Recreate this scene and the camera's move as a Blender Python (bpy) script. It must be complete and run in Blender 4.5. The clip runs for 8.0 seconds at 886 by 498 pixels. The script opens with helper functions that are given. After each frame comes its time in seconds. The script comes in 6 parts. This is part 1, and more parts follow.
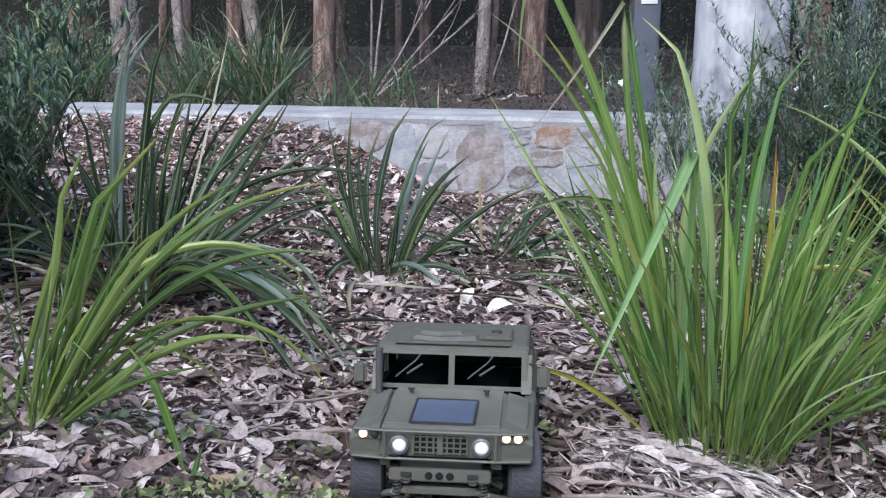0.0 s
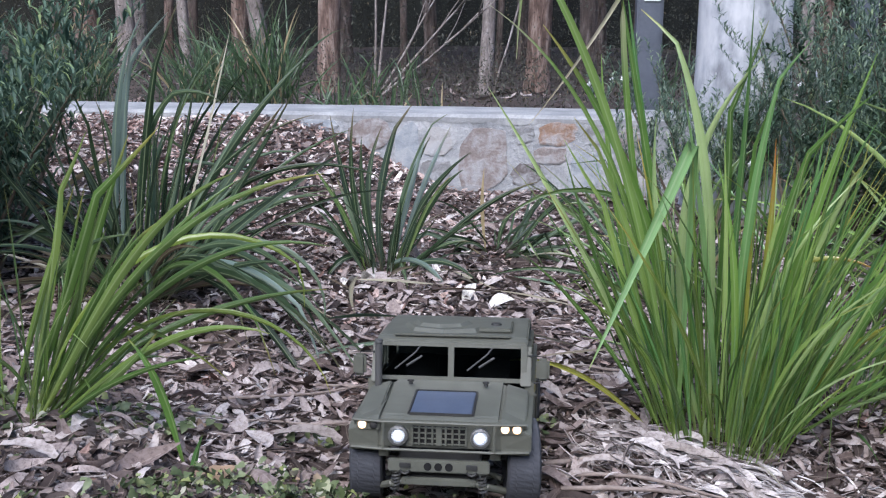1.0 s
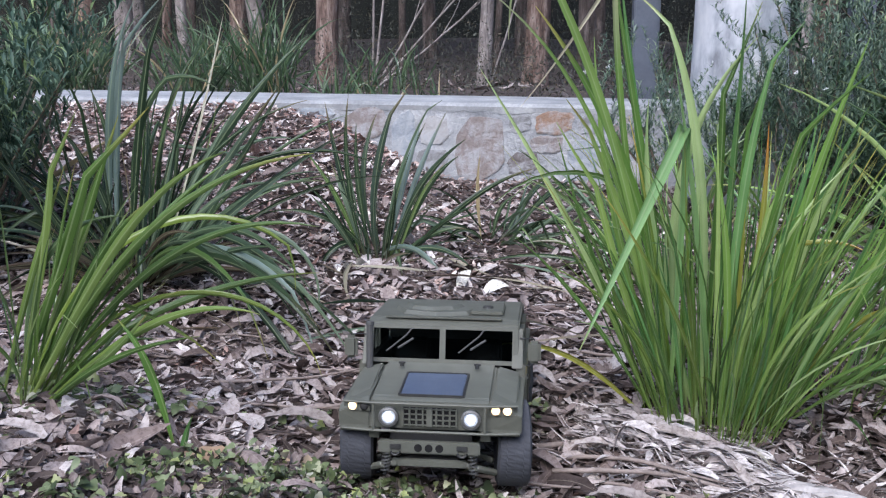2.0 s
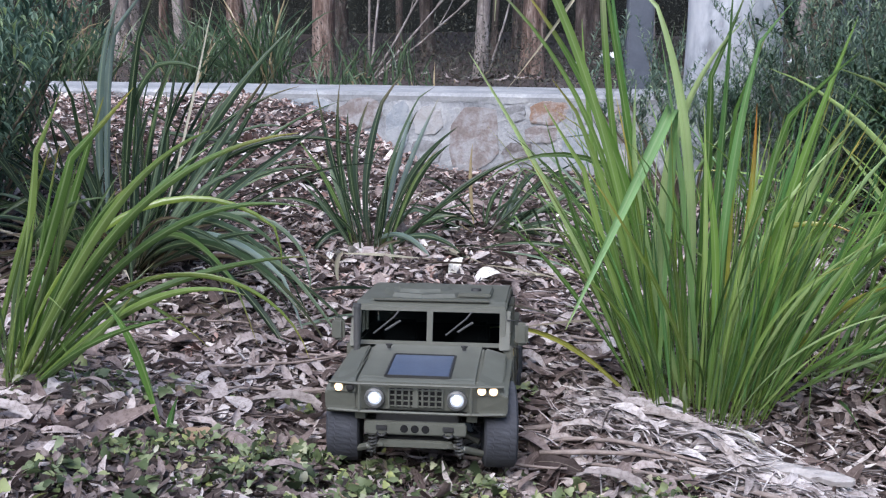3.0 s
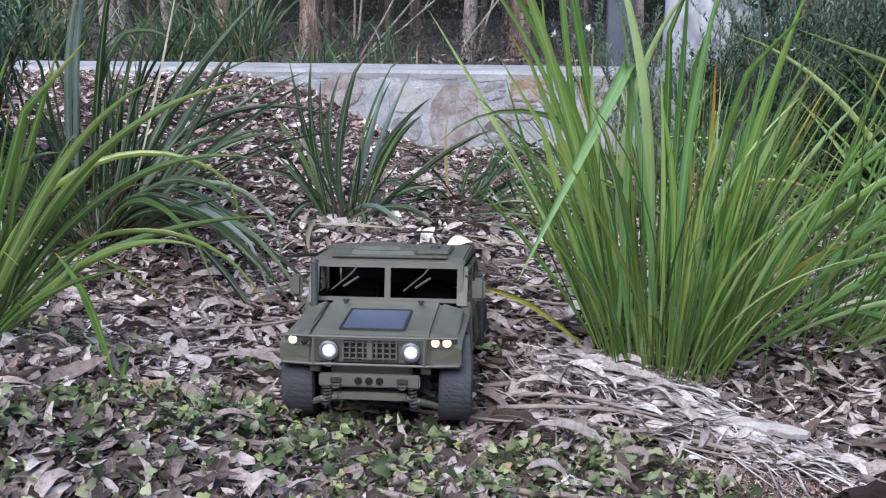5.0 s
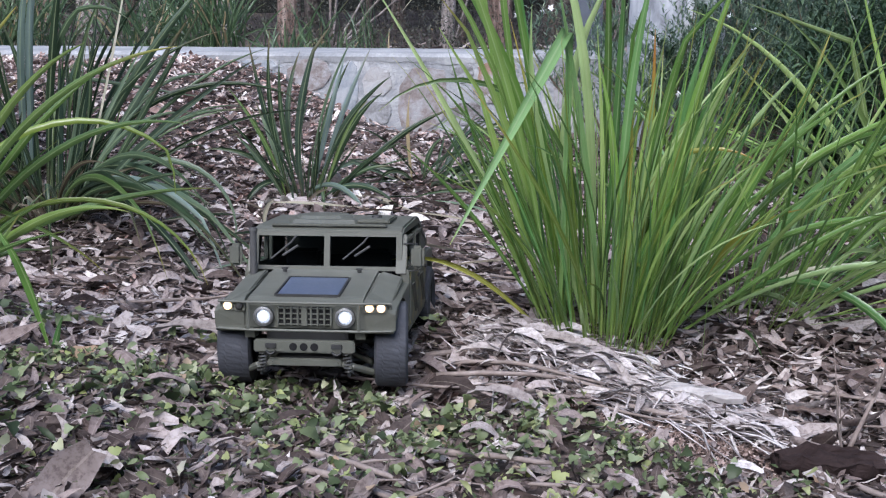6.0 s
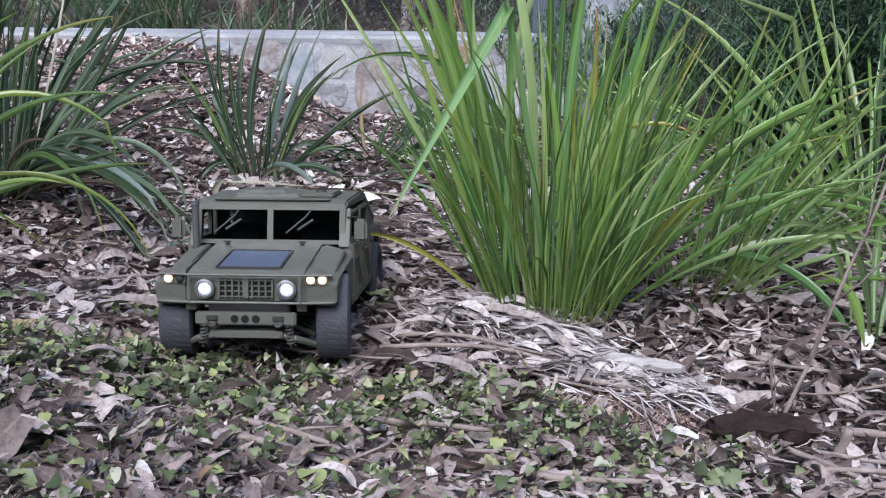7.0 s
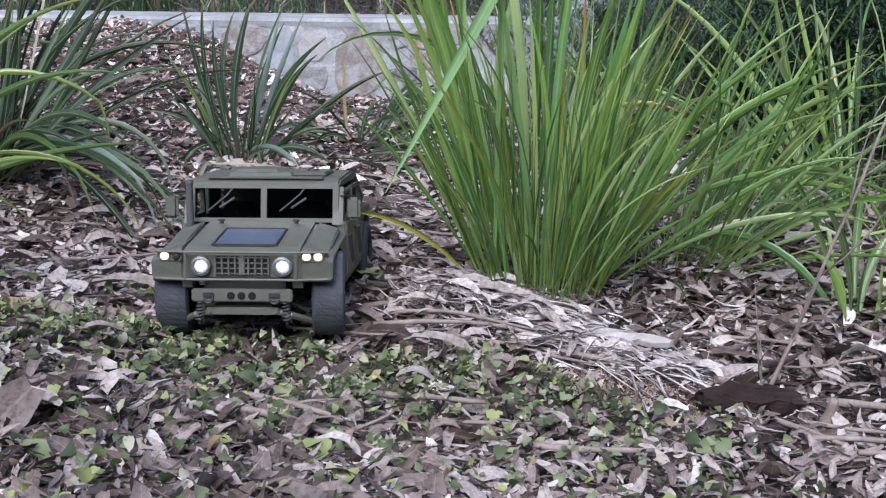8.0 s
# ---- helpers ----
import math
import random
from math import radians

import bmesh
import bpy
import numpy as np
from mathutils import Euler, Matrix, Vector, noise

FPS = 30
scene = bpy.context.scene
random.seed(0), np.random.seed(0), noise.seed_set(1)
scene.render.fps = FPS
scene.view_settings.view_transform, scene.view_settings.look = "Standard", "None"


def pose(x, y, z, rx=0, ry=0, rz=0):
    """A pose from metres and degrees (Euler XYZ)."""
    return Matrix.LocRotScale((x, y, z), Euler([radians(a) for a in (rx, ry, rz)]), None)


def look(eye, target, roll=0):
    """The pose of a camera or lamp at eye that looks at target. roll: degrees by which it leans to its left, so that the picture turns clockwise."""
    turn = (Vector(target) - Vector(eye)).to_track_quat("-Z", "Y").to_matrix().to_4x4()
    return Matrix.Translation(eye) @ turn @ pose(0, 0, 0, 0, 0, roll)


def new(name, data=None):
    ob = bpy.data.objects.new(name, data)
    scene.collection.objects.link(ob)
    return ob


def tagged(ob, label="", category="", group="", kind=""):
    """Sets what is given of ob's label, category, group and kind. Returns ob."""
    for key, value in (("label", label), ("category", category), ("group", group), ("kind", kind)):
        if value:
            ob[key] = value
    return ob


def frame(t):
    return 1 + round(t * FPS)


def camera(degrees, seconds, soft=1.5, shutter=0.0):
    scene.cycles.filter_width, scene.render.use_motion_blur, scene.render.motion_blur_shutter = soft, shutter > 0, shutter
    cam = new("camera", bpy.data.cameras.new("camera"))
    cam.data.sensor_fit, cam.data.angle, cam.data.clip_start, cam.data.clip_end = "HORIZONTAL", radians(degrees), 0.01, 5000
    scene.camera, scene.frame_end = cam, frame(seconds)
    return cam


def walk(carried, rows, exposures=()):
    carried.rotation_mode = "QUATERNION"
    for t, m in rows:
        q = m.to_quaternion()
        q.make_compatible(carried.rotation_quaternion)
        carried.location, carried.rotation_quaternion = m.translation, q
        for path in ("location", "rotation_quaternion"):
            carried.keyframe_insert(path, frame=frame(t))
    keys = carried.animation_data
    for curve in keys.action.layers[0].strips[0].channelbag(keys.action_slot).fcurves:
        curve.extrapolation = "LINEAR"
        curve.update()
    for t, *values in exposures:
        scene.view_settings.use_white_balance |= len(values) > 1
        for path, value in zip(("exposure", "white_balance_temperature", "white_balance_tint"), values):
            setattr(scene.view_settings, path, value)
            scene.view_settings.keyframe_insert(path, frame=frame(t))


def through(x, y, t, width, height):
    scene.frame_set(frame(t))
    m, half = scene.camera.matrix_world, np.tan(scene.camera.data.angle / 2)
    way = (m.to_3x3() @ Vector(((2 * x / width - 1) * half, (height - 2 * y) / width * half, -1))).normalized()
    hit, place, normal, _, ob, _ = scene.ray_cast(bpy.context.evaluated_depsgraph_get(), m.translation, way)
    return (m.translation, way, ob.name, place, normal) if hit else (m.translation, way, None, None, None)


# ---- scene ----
PATH = [
    (0, (-0.006, 0.015, 0.489), (0.044, 1.963, 0.038), 0.3),
    (0.5, (-0.003, 0.014, 0.484), (0.04, 1.962, 0.035), 0.2),
    (1, (0.001, 0.012, 0.48), (0.039, 1.961, 0.031), 0.1),
    (1.5, (0.004, 0.012, 0.475), (0.043, 1.96, 0.019), 0.2),
    (3, (0.021, 0.01, 0.455), (0.063, 1.953, -0.017), 0.1),
    (3.5, (0.025, 0.007, 0.449), (0.069, 1.949, -0.029), 0.1),
    (4, (0.03, 0.006, 0.442), (0.076, 1.947, -0.041), 0.1),
    (4.5, (0.039, 0.004, 0.433), (0.089, 1.943, -0.054), 0.1),
    (6, (0.107, -0.01, 0.397), (0.188, 1.923, -0.109), 0.0),
    (6.5, (0.123, -0.015, 0.39), (0.237, 1.913, -0.128), 0.2),
    (7, (0.129, -0.021, 0.384), (0.28, 1.902, -0.146), 0.3),
    (7.5, (0.118, -0.027, 0.38), (0.305, 1.889, -0.162), 0.5),
    (8, (0.109, -0.034, 0.379), (0.311, 1.877, -0.178), 0.5),
]
EXPOSURE = [(0.0, 1.56, 6250, 13), (8.0, 1.56, 6250, 13)]
cam = camera(48.0, 8.0, soft=1.2)
walk(cam, [(t, look(eye, aim, lean)) for t, eye, aim, lean in PATH], EXPOSURE)

SKY_POWER = 0.12
SUN_POWER = 1.6
TRUCK_AT = (0.036, 1.042, 0.006, -8.1, -0.4, -7.3)
TRUCK_SCALE = 0.87


# ---- light ----
world = bpy.data.worlds.new("overcast_sky")
scene.world = world
world.use_nodes = True
wn = world.node_tree.nodes
sky = wn.new("ShaderNodeTexSky")
sky.sky_type = "NISHITA"
sky.sun_disc = False
sky.sun_elevation = radians(48)
sky.sun_rotation = radians(200)
sky.air_density, sky.dust_density, sky.ozone_density = 1.0, 1.0, 1.5
wn["Background"].inputs["Strength"].default_value = SKY_POWER
world.node_tree.links.new(sky.outputs["Color"], wn["Background"].inputs["Color"])

sun = new("sun", bpy.data.lights.new("sun", "SUN"))
sun.data.energy = SUN_POWER
sun.data.angle = radians(42)
sun.data.color = (1.0, 0.985, 0.97)
sun.matrix_world = look((-1.4, -3.6, 5.0), (0, 0, 0))


# ---- materials ----
def node_mat(name):
    m = bpy.data.materials.new(name)
    m.use_nodes = True
    nt = m.node_tree
    return m, nt, nt.nodes["Principled BSDF"]


def ramp(nt, fac, stops):
    r = nt.nodes.new("ShaderNodeValToRGB")
    e = r.color_ramp.elements
    while len(e) < len(stops):
        e.new(0.5)
    for k, (at, col) in enumerate(stops):
        e[k].position = at
        e[k].color = (*col, 1)
    nt.links.new(fac, r.inputs["Fac"])
    return r.outputs["Color"]


def noise_tex(nt, scale, detail=4.0, rough=0.55, vector=None, stretch=None, source="Object"):
    t = nt.nodes.new("ShaderNodeTexNoise")
    t.inputs["Scale"].default_value = scale
    t.inputs["Detail"].default_value = detail
    t.inputs["Roughness"].default_value = rough
    if vector is None:
        c = nt.nodes.new("ShaderNodeTexCoord")
        vector = c.outputs[source]
    if stretch:
        mp = nt.nodes.new("ShaderNodeMapping")
        mp.inputs["Scale"].default_value = stretch
        nt.links.new(vector, mp.inputs["Vector"])
        vector = mp.outputs["Vector"]
    nt.links.new(vector, t.inputs["Vector"])
    return t.outputs["Fac"]


def mixed(nt, fac, a, b, blend="MIX"):
    x = nt.nodes.new("ShaderNodeMix")
    x.data_type, x.blend_type = "RGBA", blend
    for value, slot in ((fac, 0), (a, 6), (b, 7)):
        if isinstance(value, (int, float)):
            x.inputs[slot].default_value = value
        elif isinstance(value, tuple):
            x.inputs[slot].default_value = (*value, 1)
        else:
            nt.links.new(value, x.inputs[slot])
    return x.outputs[2]


def calc(nt, op, a, b=0.0, c=0.0):
    x = nt.nodes.new("ShaderNodeMath")
    x.operation = op
    for value, slot in ((a, 0), (b, 1), (c, 2)):
        if isinstance(value, (int, float)):
            x.inputs[slot].default_value = value
        else:
            nt.links.new(value, x.inputs[slot])
    return x.outputs[0]


def bumped(nt, bsdf, height, strength, distance):
    b = nt.nodes.new("ShaderNodeBump")
    b.inputs["Strength"].default_value = strength
    b.inputs["Distance"].default_value = distance
    nt.links.new(height, b.inputs["Height"])
    nt.links.new(b.outputs["Normal"], bsdf.inputs["Normal"])


def random_of(nt, kind):
    if kind == "island":
        return nt.nodes.new("ShaderNodeNewGeometry").outputs["Random Per Island"]
    return nt.nodes.new("ShaderNodeObjectInfo").outputs["Random"]


def rough_mat(name, stops, scale, rough=0.8, bump=0.3, distance=0.004, fine=8.0, metal=0.0, stretch=None, rough_var=0.15):
    """A surface with stains at one scale and grain at a finer one."""
    m, nt, b = node_mat(name)
    n = noise_tex(nt, scale, 5, 0.6, stretch=stretch)
    g = noise_tex(nt, scale * fine, 4, 0.6, stretch=stretch)
    both = calc(nt, "ADD", calc(nt, "MULTIPLY", n, 0.65), calc(nt, "MULTIPLY", g, 0.35))
    col = ramp(nt, both, stops)
    nt.links.new(col, b.inputs["Base Color"])
    nt.links.new(calc(nt, "MULTIPLY_ADD", g, rough_var * 2, rough - rough_var), b.inputs["Roughness"])
    b.inputs["Metallic"].default_value = metal
    bumped(nt, b, both, bump, distance)
    return m


def leafy(nt, b, m, col, through=0.3, rough=0.5, spec=0.35):
    """Thin leaf: part of the light passes."""
    nt.links.new(col, b.inputs["Base Color"])
    b.inputs["Roughness"].default_value = rough
    b.inputs["Specular IOR Level"].default_value = spec
    t = nt.nodes.new("ShaderNodeBsdfTranslucent")
    nt.links.new(col, t.inputs["Color"])
    x = nt.nodes.new("ShaderNodeMixShader")
    x.inputs[0].default_value = through
    out = nt.nodes["Material Output"]
    nt.links.new(b.outputs["BSDF"], x.inputs[1])
    nt.links.new(t.outputs["BSDF"], x.inputs[2])
    nt.links.new(x.outputs["Shader"], out.inputs["Surface"])
    return m


def blade_mat(name, greens, base_col, tip_col, kind, tip_from=0.8, dry=0.0, shine=0.75):
    """Strap leaf: pale foot, green length with fine veins along it, worn yellow-brown tip."""
    m, nt, b = node_mat(name)
    uv = nt.nodes.new("ShaderNodeUVMap").outputs["UV"]
    sep = nt.nodes.new("ShaderNodeSeparateXYZ")
    nt.links.new(uv, sep.inputs[0])
    across, along = sep.outputs[0], sep.outputs[1]
    rnd = random_of(nt, kind)
    n = len(greens)
    col = ramp(nt, rnd, [(k / (n - 1), g) for k, g in enumerate(greens)])
    veins = noise_tex(nt, 1.0, 2, 0.5, vector=uv, stretch=(14, 1.2, 1))
    col = mixed(nt, 0.5, col, ramp(nt, veins, [(0.35, (0.7, 0.74, 0.66)), (0.65, (1.25, 1.22, 1.2))]), "MULTIPLY")
    blotch = noise_tex(nt, 14.0, 3, 0.6)
    col = mixed(nt, 0.5, col, ramp(nt, blotch, [(0.3, (0.7, 0.74, 0.68)), (0.7, (1.15, 1.15, 1.1))]), "MULTIPLY")
    rib = calc(nt, "LESS_THAN", calc(nt, "ABSOLUTE", calc(nt, "SUBTRACT", across, 0.5)), 0.07)
    col = mixed(nt, calc(nt, "MULTIPLY", rib, 0.35), col, (0.42, 0.5, 0.28))
    foot = ramp(nt, along, [(0.0, (1, 1, 1)), (0.22, (0, 0, 0))])
    col = mixed(nt, calc(nt, "MULTIPLY", foot, 0.75), col, base_col)
    second = calc(nt, "FRACT", calc(nt, "MULTIPLY", rnd, 17.31))
    shift = calc(nt, "MULTIPLY_ADD", second, 0.3, -0.22)
    worn = ramp(nt, calc(nt, "ADD", along, shift), [(tip_from - 0.12, (0, 0, 0)), (tip_from + 0.1, (1, 1, 1))])
    col = mixed(nt, worn, col, tip_col)
    if dry:
        third = calc(nt, "FRACT", calc(nt, "MULTIPLY", rnd, 41.7))
        col = mixed(nt, calc(nt, "LESS_THAN", third, dry), col, (0.42, 0.34, 0.2))
    return leafy(nt, b, m, col, 0.38, 0.3 if shine > 0.6 else 0.36, shine)


def litter_mat(name, kind, stops, rough=0.75):
    """Dead leaves, each of its own shade, with a pale midrib and blotches."""
    m, nt, b = node_mat(name)
    uv = nt.nodes.new("ShaderNodeUVMap").outputs["UV"]
    sep = nt.nodes.new("ShaderNodeSeparateXYZ")
    nt.links.new(uv, sep.inputs[0])
    rnd = random_of(nt, kind)
    col = ramp(nt, rnd, stops)
    fine = 1.0 if kind == "island" else 0.06
    blotch = noise_tex(nt, 60.0 * fine, 4, 0.65)
    col = mixed(nt, 0.6, col, ramp(nt, blotch, [(0.3, (0.4, 0.35, 0.33)), (0.6, (1.05, 1.05, 1.05))]), "MULTIPLY")
    rib = calc(nt, "ABSOLUTE", calc(nt, "SUBTRACT", sep.outputs[0], 0.5))
    col = mixed(nt, calc(nt, "MULTIPLY", calc(nt, "LESS_THAN", rib, 0.035), 0.16), col, (0.55, 0.48, 0.4))
    speck = noise_tex(nt, 240.0 * fine, 3, 0.7)
    col = mixed(nt, 0.55, col, ramp(nt, speck, [(0.34, (0.42, 0.38, 0.36)), (0.52, (1, 1, 1))]), "MULTIPLY")
    g = noise_tex(nt, 350.0 * fine, 2, 0.6)
    bumped(nt, b, g, 0.25, 0.001)
    return leafy(nt, b, m, col, 0.12, rough, 0.3)


DEAD = [(0.0, (0.04, 0.028, 0.025)), (0.22, (0.125, 0.092, 0.083)), (0.45, (0.265, 0.212, 0.2)),
        (0.68, (0.385, 0.326, 0.312)), (0.88, (0.47, 0.415, 0.4)), (1.0, (0.6, 0.555, 0.535))]
m_litter = litter_mat("dead_leaf_mix", "island", DEAD)
m_leaf = litter_mat("dead_leaf", "object", DEAD[:-2] + [(0.92, (0.4, 0.35, 0.335)), (1.0, (0.48, 0.435, 0.42))])
m_pale_leaf = litter_mat("bleached_leaf", "object", [(0.0, (0.74, 0.72, 0.65)), (1.0, (0.86, 0.85, 0.80))])
m_shed = litter_mat("shed_grey_leaf", "object", [(0.0, (0.27, 0.235, 0.222)), (1.0, (0.42, 0.375, 0.36))])
m_crumb = litter_mat("soil_crumb", "island", [(0.0, (0.12, 0.08, 0.066)), (0.4, (0.28, 0.2, 0.175)), (0.8, (0.42, 0.32, 0.29)), (1.0, (0.6, 0.52, 0.48))])
m_chip = litter_mat("bark_chip", "island", [(0.0, (0.17, 0.1, 0.085)), (0.3, (0.38, 0.26, 0.23)), (0.55, (0.55, 0.43, 0.395)),
                                           (0.8, (0.72, 0.64, 0.6)), (1.0, (0.85, 0.8, 0.77))])
m_twig_mix = litter_mat("twig_litter", "island", [(0.0, (0.05, 0.036, 0.032)), (0.5, (0.12, 0.092, 0.085)), (0.85, (0.22, 0.18, 0.17)), (1.0, (0.36, 0.32, 0.3))])
m_straw = litter_mat("dry_straw", "island", [(0.0, (0.2, 0.168, 0.162)), (0.4, (0.46, 0.415, 0.408)), (0.8, (0.58, 0.54, 0.535)), (1.0, (0.7, 0.66, 0.65))])
m_strip = litter_mat("dry_bark_strip", "object", [(0.0, (0.17, 0.142, 0.138)), (0.4, (0.4, 0.36, 0.355)), (0.8, (0.52, 0.48, 0.475)), (1.0, (0.64, 0.6, 0.59))])
m_soil = rough_mat("forest_soil", [(0.25, (0.022, 0.015, 0.012)), (0.5, (0.05, 0.036, 0.031)), (0.75, (0.11, 0.082, 0.072))], 6, 0.95, 0.9, 0.02, 9)
m_twig = rough_mat("dead_twig", [(0.3, (0.11, 0.085, 0.075)), (0.55, (0.23, 0.185, 0.165)), (0.8, (0.38, 0.33, 0.3))], 40, 0.85, 0.5, 0.002, 6)
m_dark_bark = rough_mat("dark_bark", [(0.3, (0.013, 0.008, 0.0075)), (0.6, (0.033, 0.022, 0.021)), (0.85, (0.085, 0.058, 0.054))], 30, 0.9, 0.9, 0.004, 6)
m_dark_bark.node_tree.nodes["Principled BSDF"].inputs["Specular IOR Level"].default_value = 0.15
m_pale_bark = rough_mat("shed_bark", [(0.3, (0.2, 0.18, 0.178)), (0.55, (0.36, 0.335, 0.325)), (0.8, (0.56, 0.53, 0.515))], 25, 0.85, 0.6, 0.003, 7)
m_fibre = litter_mat("bark_fibre", "object", [(0.0, (0.16, 0.13, 0.125)), (0.35, (0.36, 0.33, 0.33)), (0.7, (0.56, 0.53, 0.53)), (1.0, (0.74, 0.71, 0.7))])
m_mortar = rough_mat("mortar", [(0.3, (0.17, 0.18, 0.195)), (0.5, (0.31, 0.32, 0.335)), (0.7, (0.5, 0.505, 0.515))], 13, 0.9, 0.9, 0.012, 7)
m_coping = rough_mat("cement_coping", [(0.3, (0.16, 0.168, 0.178)), (0.5, (0.27, 0.277, 0.287)), (0.7, (0.42, 0.425, 0.43))], 9, 0.9, 0.6, 0.004, 14)


def stone_mat(name, stops):
    """Stone with grain, partly smeared over with mortar."""
    m = rough_mat(name, stops, 18, 0.85, 0.9, 0.008, 6)
    nt = m.node_tree
    b = nt.nodes["Principled BSDF"]
    old = b.inputs["Base Color"].links[0].from_socket
    smear = ramp(nt, noise_tex(nt, 17, 6, 0.7, source="Object"), [(0.45, (0, 0, 0)), (0.6, (1, 1, 1))])
    col = mixed(nt, calc(nt, "MULTIPLY", smear, 0.72), old, (0.37, 0.38, 0.4))
    nt.links.new(col, b.inputs["Base Color"])
    return m


m_stone = {
    "grey": stone_mat("stone_grey", [(0.25, (0.12, 0.12, 0.125)), (0.5, (0.21, 0.21, 0.215)), (0.75, (0.36, 0.355, 0.355))]),
    "blue": stone_mat("stone_blue_grey", [(0.25, (0.17, 0.195, 0.225)), (0.5, (0.28, 0.31, 0.34)), (0.75, (0.45, 0.475, 0.5))]),
    "brown": stone_mat("stone_brown", [(0.25, (0.13, 0.108, 0.1)), (0.5, (0.235, 0.2, 0.19)), (0.75, (0.36, 0.325, 0.31))]),
    "dark": stone_mat("stone_dark_brown", [(0.25, (0.075, 0.065, 0.065)), (0.5, (0.14, 0.122, 0.12)), (0.75, (0.24, 0.215, 0.21))]),
    "rust": stone_mat("stone_rust", [(0.25, (0.15, 0.09, 0.062)), (0.5, (0.27, 0.175, 0.125)), (0.75, (0.39, 0.295, 0.235))]),
    "pale": stone_mat("stone_pale", [(0.25, (0.26, 0.25, 0.245)), (0.5, (0.38, 0.37, 0.365)), (0.75, (0.52, 0.51, 0.505))]),
}
m_trunk_red = rough_mat("stringy_bark", [(0.36, (0.045, 0.028, 0.022)), (0.5, (0.16, 0.105, 0.085)), (0.64, (0.36, 0.28, 0.24))], 24, 0.95, 1.0, 0.02, 5, stretch=(1, 1, 0.16))
m_trunk_dark = rough_mat("dark_trunk_bark", [(0.36, (0.03, 0.022, 0.019)), (0.52, (0.10, 0.076, 0.066)), (0.66, (0.24, 0.195, 0.175))], 20, 0.95, 1.0, 0.02, 5, stretch=(1, 1, 0.18))
m_trunk_grey = rough_mat("grey_trunk_bark", [(0.36, (0.11, 0.092, 0.086)), (0.52, (0.25, 0.215, 0.2)), (0.66, (0.45, 0.41, 0.39))], 24, 0.9, 0.8, 0.01, 5, stretch=(1, 1, 0.3))
m_gum = rough_mat("smooth_gum_bark", [(0.36, (0.2, 0.21, 0.235)), (0.45, (0.38, 0.4, 0.44)), (0.52, (0.52, 0.535, 0.57)), (0.66, (0.68, 0.68, 0.69))], 7, 0.7, 0.25, 0.006, 5, stretch=(1, 1, 0.45))
m_post = rough_mat("galvanised_steel", [(0.3, (0.105, 0.12, 0.15)), (0.7, (0.17, 0.19, 0.23))], 12, 0.5, 0.1, 0.001, 12, metal=0.4)
m_label = rough_mat("white_label", [(0.3, (0.74, 0.75, 0.76)), (0.7, (0.84, 0.85, 0.85))], 20, 0.5, 0.05, 0.001)
m_stem = rough_mat("shrub_stem", [(0.3, (0.09, 0.07, 0.05)), (0.7, (0.2, 0.165, 0.125))], 60, 0.9, 0.5, 0.002)
m_petal = rough_mat("white_petal", [(0.3, (0.78, 0.78, 0.82)), (0.7, (0.88, 0.88, 0.9))], 60, 0.6, 0.05, 0.001)


def green_mat(name, stops, through=0.25, rough=0.5, kind="island"):
    m, nt, b = node_mat(name)
    col = ramp(nt, random_of(nt, kind), stops)
    blotch = noise_tex(nt, 45 if kind == "island" else 2.5, 3, 0.6)
    col = mixed(nt, 0.5, col, ramp(nt, blotch, [(0.3, (0.6, 0.62, 0.6)), (0.65, (1, 1, 1))]), "MULTIPLY")
    return leafy(nt, b, m, col, through, rough, 0.4)


m_rosemary = green_mat("grey_green_shrub_leaf", [(0.0, (0.085, 0.14, 0.105)), (0.5, (0.165, 0.245, 0.18)), (0.85, (0.28, 0.36, 0.27)), (1.0, (0.36, 0.46, 0.24))], 0.45)
m_hedge = green_mat("dark_shrub_leaf", [(0.0, (0.025, 0.05, 0.03)), (0.6, (0.05, 0.095, 0.052)), (1.0, (0.1, 0.16, 0.085))])
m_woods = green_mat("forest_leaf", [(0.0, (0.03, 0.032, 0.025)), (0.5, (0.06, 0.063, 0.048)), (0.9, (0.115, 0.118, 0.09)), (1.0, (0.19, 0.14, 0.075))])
m_bush = green_mat("bush_leaf", [(0.0, (0.05, 0.1, 0.07)), (0.5, (0.11, 0.185, 0.135)), (0.85, (0.2, 0.295, 0.21)), (1.0, (0.38, 0.5, 0.21))], 0.42)
HERB = [(0.0, (0.032, 0.048, 0.022)), (0.25, (0.085, 0.115, 0.048)), (0.5, (0.155, 0.195, 0.09)), (0.7, (0.25, 0.295, 0.17)), (0.84, (0.33, 0.37, 0.13)), (0.94, (0.46, 0.45, 0.36)), (1.0, (0.34, 0.22, 0.14))]
m_herb = green_mat("creeper_leaf_mix", HERB, 0.3, 0.5)
m_herb_leaf = green_mat("creeper_leaf", HERB, 0.3, 0.5, "object")

